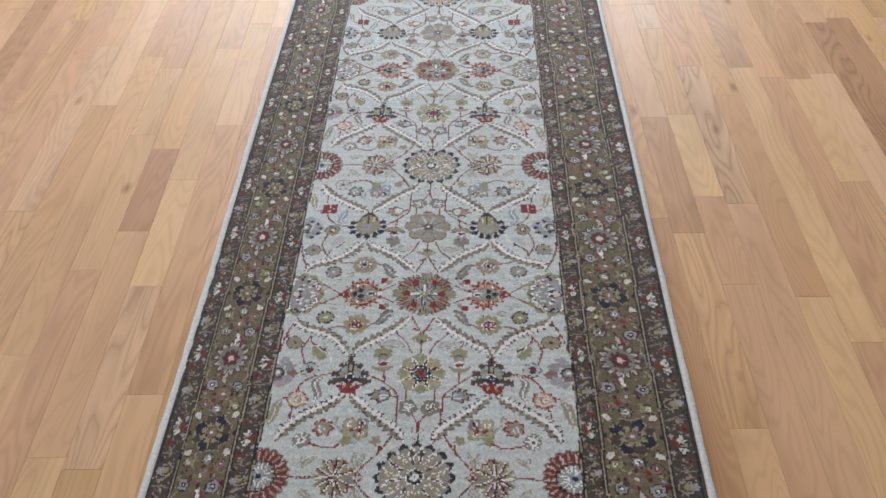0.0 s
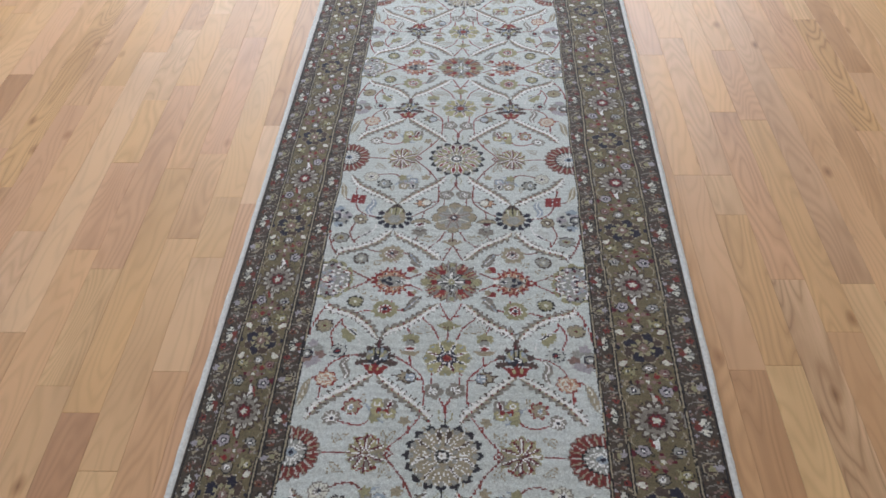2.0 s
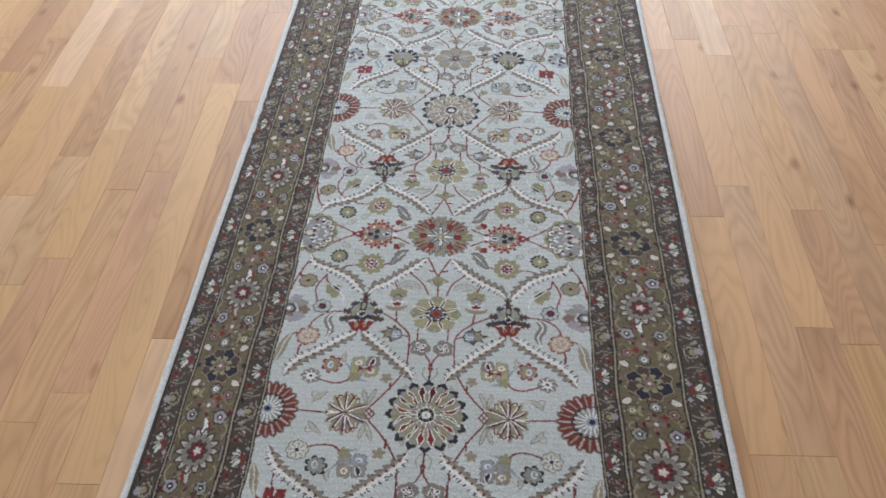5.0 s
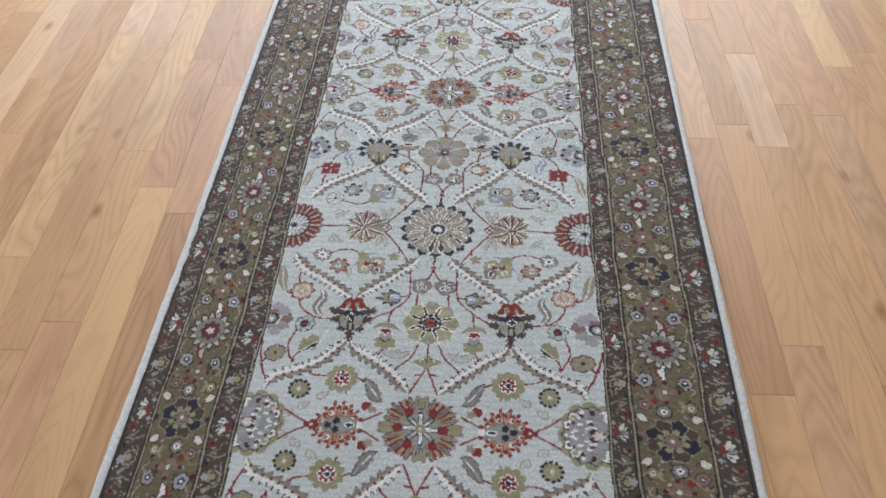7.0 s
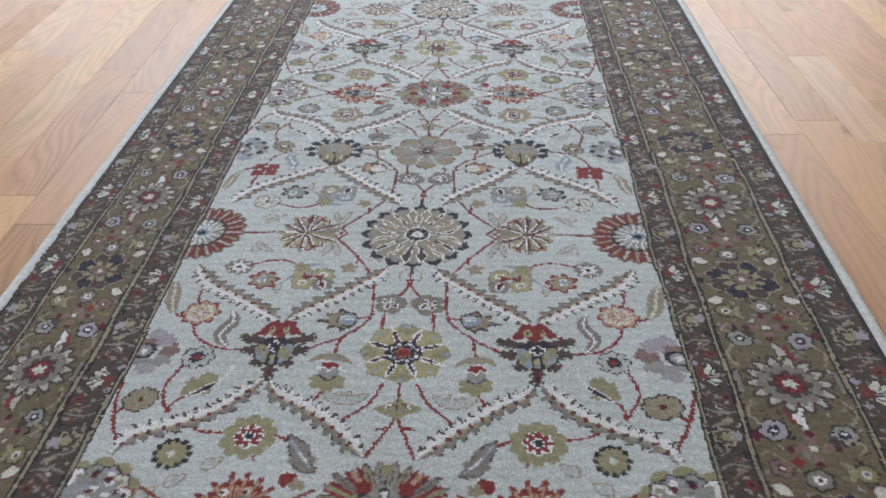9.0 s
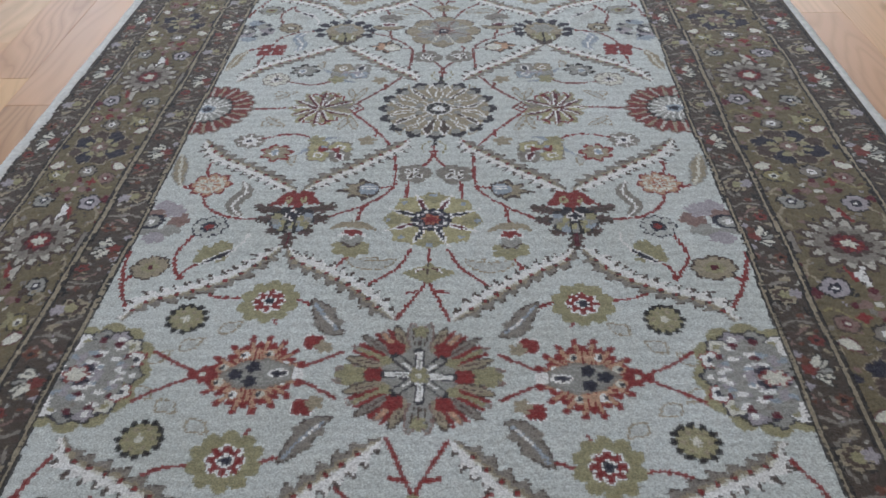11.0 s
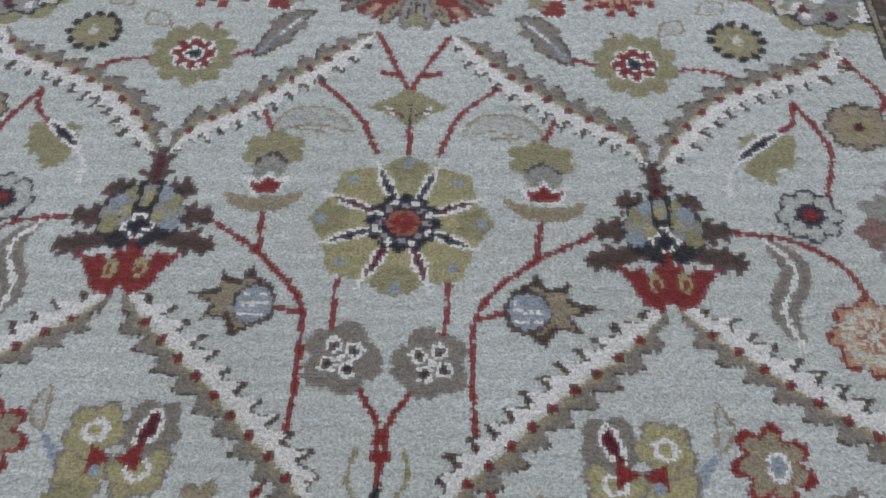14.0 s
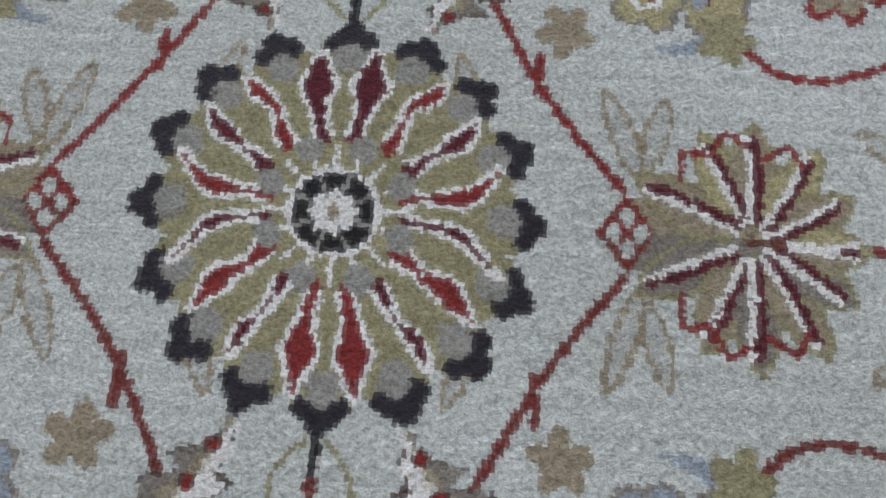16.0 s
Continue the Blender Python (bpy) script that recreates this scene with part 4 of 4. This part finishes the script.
def whole_pieces(key):
    """Stray knots that touch no other knot of their motif go to the ground (key 0)."""
    ids = np.arange(key.size).reshape(key.shape)
    across, down = key[:, 1:] == key[:, :-1], key[1:] == key[:-1]
    while True:
        old = ids.copy()
        for a, b, same in ((ids[:, 1:], ids[:, :-1], across), (ids[1:], ids[:-1], down)):
            np.copyto(a, np.minimum(a, b), where=same)
            np.copyto(b, np.minimum(a, b), where=same)
        flat = ids.reshape(-1)
        ids = flat[flat[flat]].reshape(key.shape)
        if (ids == old).all():
            break
    size = np.bincount(ids.reshape(-1), minlength=key.size)
    roots = np.flatnonzero(size)
    largest = {}
    for r in roots[np.argsort(size[roots])]:
        largest[int(key.reshape(-1)[r])] = r
    kept = np.zeros(key.size, bool)
    kept[list(largest.values())] = True
    return np.where(kept[ids], key, 0)


def pile(x_edges, y_edges, out):
    """A sheet of knots; every motif is gathered on its own in out."""
    nx, ny = len(x_edges) - 1, len(y_edges) - 1
    xc, yc = (x_edges[:-1] + x_edges[1:]) / 2, (y_edges[:-1] + y_edges[1:]) / 2
    dye, lab, place = knots(xc[None, :], yc[:, None])
    gx, gy = np.meshgrid(x_edges, y_edges)
    rng = np.random.default_rng(7)
    z = rng.uniform(-0.22, 0.22, gx.shape) * (x_edges[1] - x_edges[0])
    z[:, 0] = z[:, -1] = z[0] = z[-1] = 0
    step = x_edges[1] - x_edges[0]
    jx, jy = rng.uniform(-0.3, 0.3, gx.shape) * step, rng.uniform(-0.3, 0.3, gx.shape) * step
    for j in (jx, jy):
        j[:, 0] = j[:, -1] = j[0] = j[-1] = 0
    gx, gy = gx + jx, gy + jy
    lie = 0.9 * np.sin(gy / 260 + 0.6) * np.sin(gx / 190 + 0.8)
    px, py = across_rug(gx), gy * 0.001
    points = np.stack([px, py, (z + lie - 1.0) * 0.001], -1).reshape(-1, 3)
    colour = TABLE[dye]
    rows = 1 + 0.05 * np.sin(np.arange(ny) * 0.9 + 3 * np.sin(np.arange(ny) * 0.05))
    colour = colour * rng.normal(1.0, 0.075, dye.shape)[..., None] * rows[:, None, None]
    # neighbouring tufts mingle where the pile is seen close
    mingle = np.where(dye == INDEX["white"], 0.0, 0.32 if step < 1.5 else 0.08)[..., None]
    wide = np.pad(colour, ((1, 1), (1, 1), (0, 0)), mode="edge")
    colour = (1 - mingle) * colour + mingle / 4 * (wide[:-2, 1:-1] + wide[2:, 1:-1] + wide[1:-1, :-2] + wide[1:-1, 2:])
    colour = np.clip(colour, 0.005, 0.9).reshape(-1, 3)
    n = nx + 1
    base = (np.arange(ny)[:, None] * n + np.arange(nx)[None, :]).reshape(-1)
    quads = np.stack([base, base + 1, base + n + 1, base + n], -1)
    key = whole_pieces(lab.astype(int) * 1000 + np.where(lab == 0, 0, place)).reshape(-1)
    order = np.argsort(key, kind="stable")
    cuts = np.flatnonzero(np.diff(key[order])) + 1
    for faces in np.split(order, cuts):
        out.setdefault(int(key[faces[0]]), []).append((points, quads[faces], colour[faces]))


def pile_part(name, pieces):
    vs, qs, cs, total = [], [], [], 0
    for points, quads, colour in pieces:
        used, inverse = np.unique(quads.reshape(-1), return_inverse=True)
        vs.append(points[used])
        qs.append(inverse.reshape(-1, 4) + total)
        cs.append(colour)
        total += len(used)
    v, q, col = np.vstack(vs), np.vstack(qs), np.vstack(cs)
    me = bpy.data.meshes.new(name)
    me.vertices.add(len(v))
    me.vertices.foreach_set("co", v.reshape(-1).astype(np.float32))
    me.loops.add(len(q) * 4)
    me.loops.foreach_set("vertex_index", q.reshape(-1).astype(np.int32))
    me.polygons.add(len(q))
    me.polygons.foreach_set("loop_start", np.arange(0, len(q) * 4, 4, dtype=np.int32))
    me.update(calc_edges=True)
    dye = me.attributes.new("dye", "FLOAT_COLOR", "FACE")
    dye.data.foreach_set("color", np.hstack([col, np.ones((len(col), 1))]).reshape(-1).astype(np.float32))
    me.materials.append(WOOL)
    ob = new(name, me)
    ob.parent = rug
    return ob


LOOKS = {"field": "ivory wool ground with thin vines", "medallion": "round olive medallion with red rays", "rosette": "taupe and red rosette", "star_flower": "olive star flower with navy heart", "rose": "beige eight-lobed rose",
         "blue_palmette": "navy-tipped palmette", "red_tulip": "red tulip with brown leaves", "main_border": "olive border with white star flowers", "guard_stripe": "dark brown stripe with pale lilies"}
gathered = {}
COARSE, FINE = 2.4, 1.7
for a, b, step in ((-HALF_LENGTH, -520, COARSE), (-520, -440, FINE), (-440, -230, 1.05), (-230, 60, 1.3), (60, 480, FINE), (480, HALF_LENGTH, COARSE)):
    pile(np.linspace(-EDGE, EDGE, round(2 * EDGE / step) + 1), np.linspace(a, b, round((b - a) / step) + 1), gathered)
for key, pieces in gathered.items():
    title = LABELS[key // 1000]
    tagged(pile_part(title, pieces), LOOKS.get(title, ""))


def whipped_edge(side):
    """The overcast selvedge: a rounded cord of yarn turns along the rug's long side."""
    bm = bmesh.new()
    rings = []
    ys = np.arange(-HALF_LENGTH, HALF_LENGTH + 1, 3.0)
    for i, y in enumerate(ys):
        swell = 1.0 + 0.09 * (i % 2) + 0.05 * math.sin(i * 0.37)
        off = 0.9 * math.sin(y / 140 + side) + 0.5 * math.sin(y / 37)
        x = side * (EDGE + 4.6) + off
        ring = []
        for k in range(8):
            t = math.tau * k / 8
            cx, cz = math.cos(t), math.sin(t)
            px, pz = (x + 6.4 * swell * math.copysign(abs(cx) ** 0.6, cx)) * 0.001, (-4.9 + 3.6 * swell * math.copysign(abs(cz) ** 0.7, cz)) * 0.001
            ring.append(bm.verts.new((px + side * 0.001 * (float(across_rug(side * EDGE)) * side * 1000 - EDGE), y * 0.001 + 0.0006 * math.cos(t), pz)))
        rings.append(ring)
    for a, b in zip(rings[:-1], rings[1:]):
        for k in range(8):
            bm.faces.new((a[k], a[(k + 1) % 8], b[(k + 1) % 8], b[k]))
    for f in bm.faces:
        f.smooth = True
    return part("selvedge", bm, SELVEDGE, rug, "pale overcast yarn edge")


whipped_edge(-1)
whipped_edge(1)
bm = bmesh.new()
low = [bm.verts.new((float(across_rug(sx * EDGE)), sy * HALF_LENGTH * 0.001, z)) for z in (FLOOR_Z, -0.003) for sx, sy in ((-1, -1), (1, -1), (1, 1), (-1, 1))]
bm.faces.new(low[4:])
bm.faces.new(low[3::-1])
for k in range(4):
    bm.faces.new((low[k], low[(k + 1) % 4], low[4 + (k + 1) % 4], low[4 + k]))
part("backing", bm, BACKING, rug, "cotton warp backing")

# ---------------------------------------------------------------- the oak boards
BOARD = 0.0574


def board_mesh(length):
    me = bpy.data.meshes.new("plank")
    w, l, b = BOARD / 2 - 0.0001, length / 2 - 0.0001, 0.0004
    bm = bmesh.new()
    lowr = [bm.verts.new((sx * w, sy * l, -0.012)) for sx, sy in ((-1, -1), (1, -1), (1, 1), (-1, 1))]
    mid = [bm.verts.new((sx * w, sy * l, -b)) for sx, sy in ((-1, -1), (1, -1), (1, 1), (-1, 1))]
    top = [bm.verts.new((sx * (w - b), sy * (l - b), 0)) for sx, sy in ((-1, -1), (1, -1), (1, 1), (-1, 1))]
    for lo, hi in ((lowr, mid), (mid, top)):
        for k in range(4):
            bm.faces.new((lo[k], lo[(k + 1) % 4], hi[(k + 1) % 4], hi[k]))
    bm.faces.new(top)
    bm.to_mesh(me)
    bm.free()
    return me


# end joints that can be told apart beside the rug, row by row outwards; pale and dark boards by the joint where they begin
LEAN = radians(1.15)
JOINTS = {(1, 0): (-1.66, -1.24, -0.39, 0.07, 0.59), (1, 1): (-1.37, -1.14, -0.87, -0.51, -0.39, 0.15, 0.97), (1, 2): (-0.17, 0.85), (1, 3): (-1.4, 0.09), (1, 4): (-0.69, 0.66), (1, 5): (0.81,), (1, 6): (-1.1,),
          (-1, -1): (0.72,), (-1, 0): (-1.59, -0.89, -0.46), (-1, 1): (-1.72, -1.07, -0.58, 0.53), (-1, 2): (-1.22, -0.97), (-1, 3): (-1.32, -0.92, 0.28), (-1, 4): (-0.12, 0.2), (-1, 5): (0.73,), (-1, 6): (-0.06,)}
PALE = {(1, 1, -1.14), (1, 1, -0.39), (-1, 3, -1.32)}
DARK = {(1, 2, 0.85), (1, 4, -0.69), (-1, 2, -1.22)}
LENGTHS = (0.26, 0.36, 0.48, 0.6, 0.74, 0.9, 1.1)
rng = random.Random(5)
boards = []
for side, seam in ((1, 0.415), (-1, -0.418)):
    for row in range(-7, 56):
        x = seam + side * (row + 0.5) * BOARD
        if abs(x) > X1 - BOARD:
            continue
        y = round(Y0 + rng.uniform(-0.5, -0.05), 2)
        fixed = [j for j in JOINTS.get((side, row), ())]
        begin = None
        while y < Y1:
            end = round(y, 2) + rng.choices(LENGTHS, (2, 3, 4, 4, 3, 2, 1))[0]
            ahead = [j for j in fixed if j > y + 0.01]
            nxt = None
            if ahead and (end > ahead[0] - 0.16 or (side, row, begin) in PALE | DARK):
                end, nxt = ahead[0], ahead[0]
            boards.append((side, row, x, max(y, Y0), min(end, Y1), begin))
            y, begin = round(end, 2), nxt
slim = (0.0132 - 0.0162) / 2
for k in range(9):
    boards.append((0, -8, slim, Y0 + k * (Y1 - Y0) / 9, Y0 + (k + 1) * (Y1 - Y0) / 9, None))
near = [b for b in boards if -1 <= b[1] and b[4] > -2.1 and b[3] < 1.7]
single = sorted(near, key=lambda b: (b[1], b[0], b[3]))[:300]
chosen = set(single)
SHARED = {}
for side, row, x, y0, y1, begin in single:
    length = round(y1 - y0, 2)
    if length not in SHARED:
        SHARED[length] = board_mesh(y1 - y0)
        SHARED[length].materials.append(OAK)
    ob = new("plank", SHARED[length])
    ob.parent = floor
    ob.location = Matrix.Rotation(LEAN, 3, "Z") @ Vector((x, (y0 + y1) / 2, FLOOR_Z - rng.uniform(0, 0.0003)))
    ob.rotation_euler.z = LEAN
    if (side, row, begin) in PALE or (side, row, begin) in DARK:
        ob.material_slots[0].link = "OBJECT"
        ob.material_slots[0].material = OAK_PALE if (side, row, begin) in PALE else OAK_DARK
verts, faces = [], []
for board in boards:
    if board in chosen:
        continue
    side, row, x, y0, y1, begin = board
    w = (BOARD if side else 0.0294) / 2 - 0.0005
    n = len(verts)
    verts += [(x + sx * w, y0 + 0.0005 if sy < 0 else y1 - 0.0005, FLOOR_Z - dz) for dz in (0.003, 0) for sx, sy in ((-1, -1), (1, -1), (1, 1), (-1, 1))]
    faces += [(n + 4, n + 5, n + 6, n + 7)] + [(n + j, n + (j + 1) % 4, n + 4 + (j + 1) % 4, n + 4 + j) for j in range(4)]
me = bpy.data.meshes.new("planks")
me.from_pydata(verts, [], faces)
me.materials.append(OAK_REST)
tail = new("planks", me)
tail.parent = floor
tail.rotation_euler.z = LEAN
tagged(tail, kind="stuff")
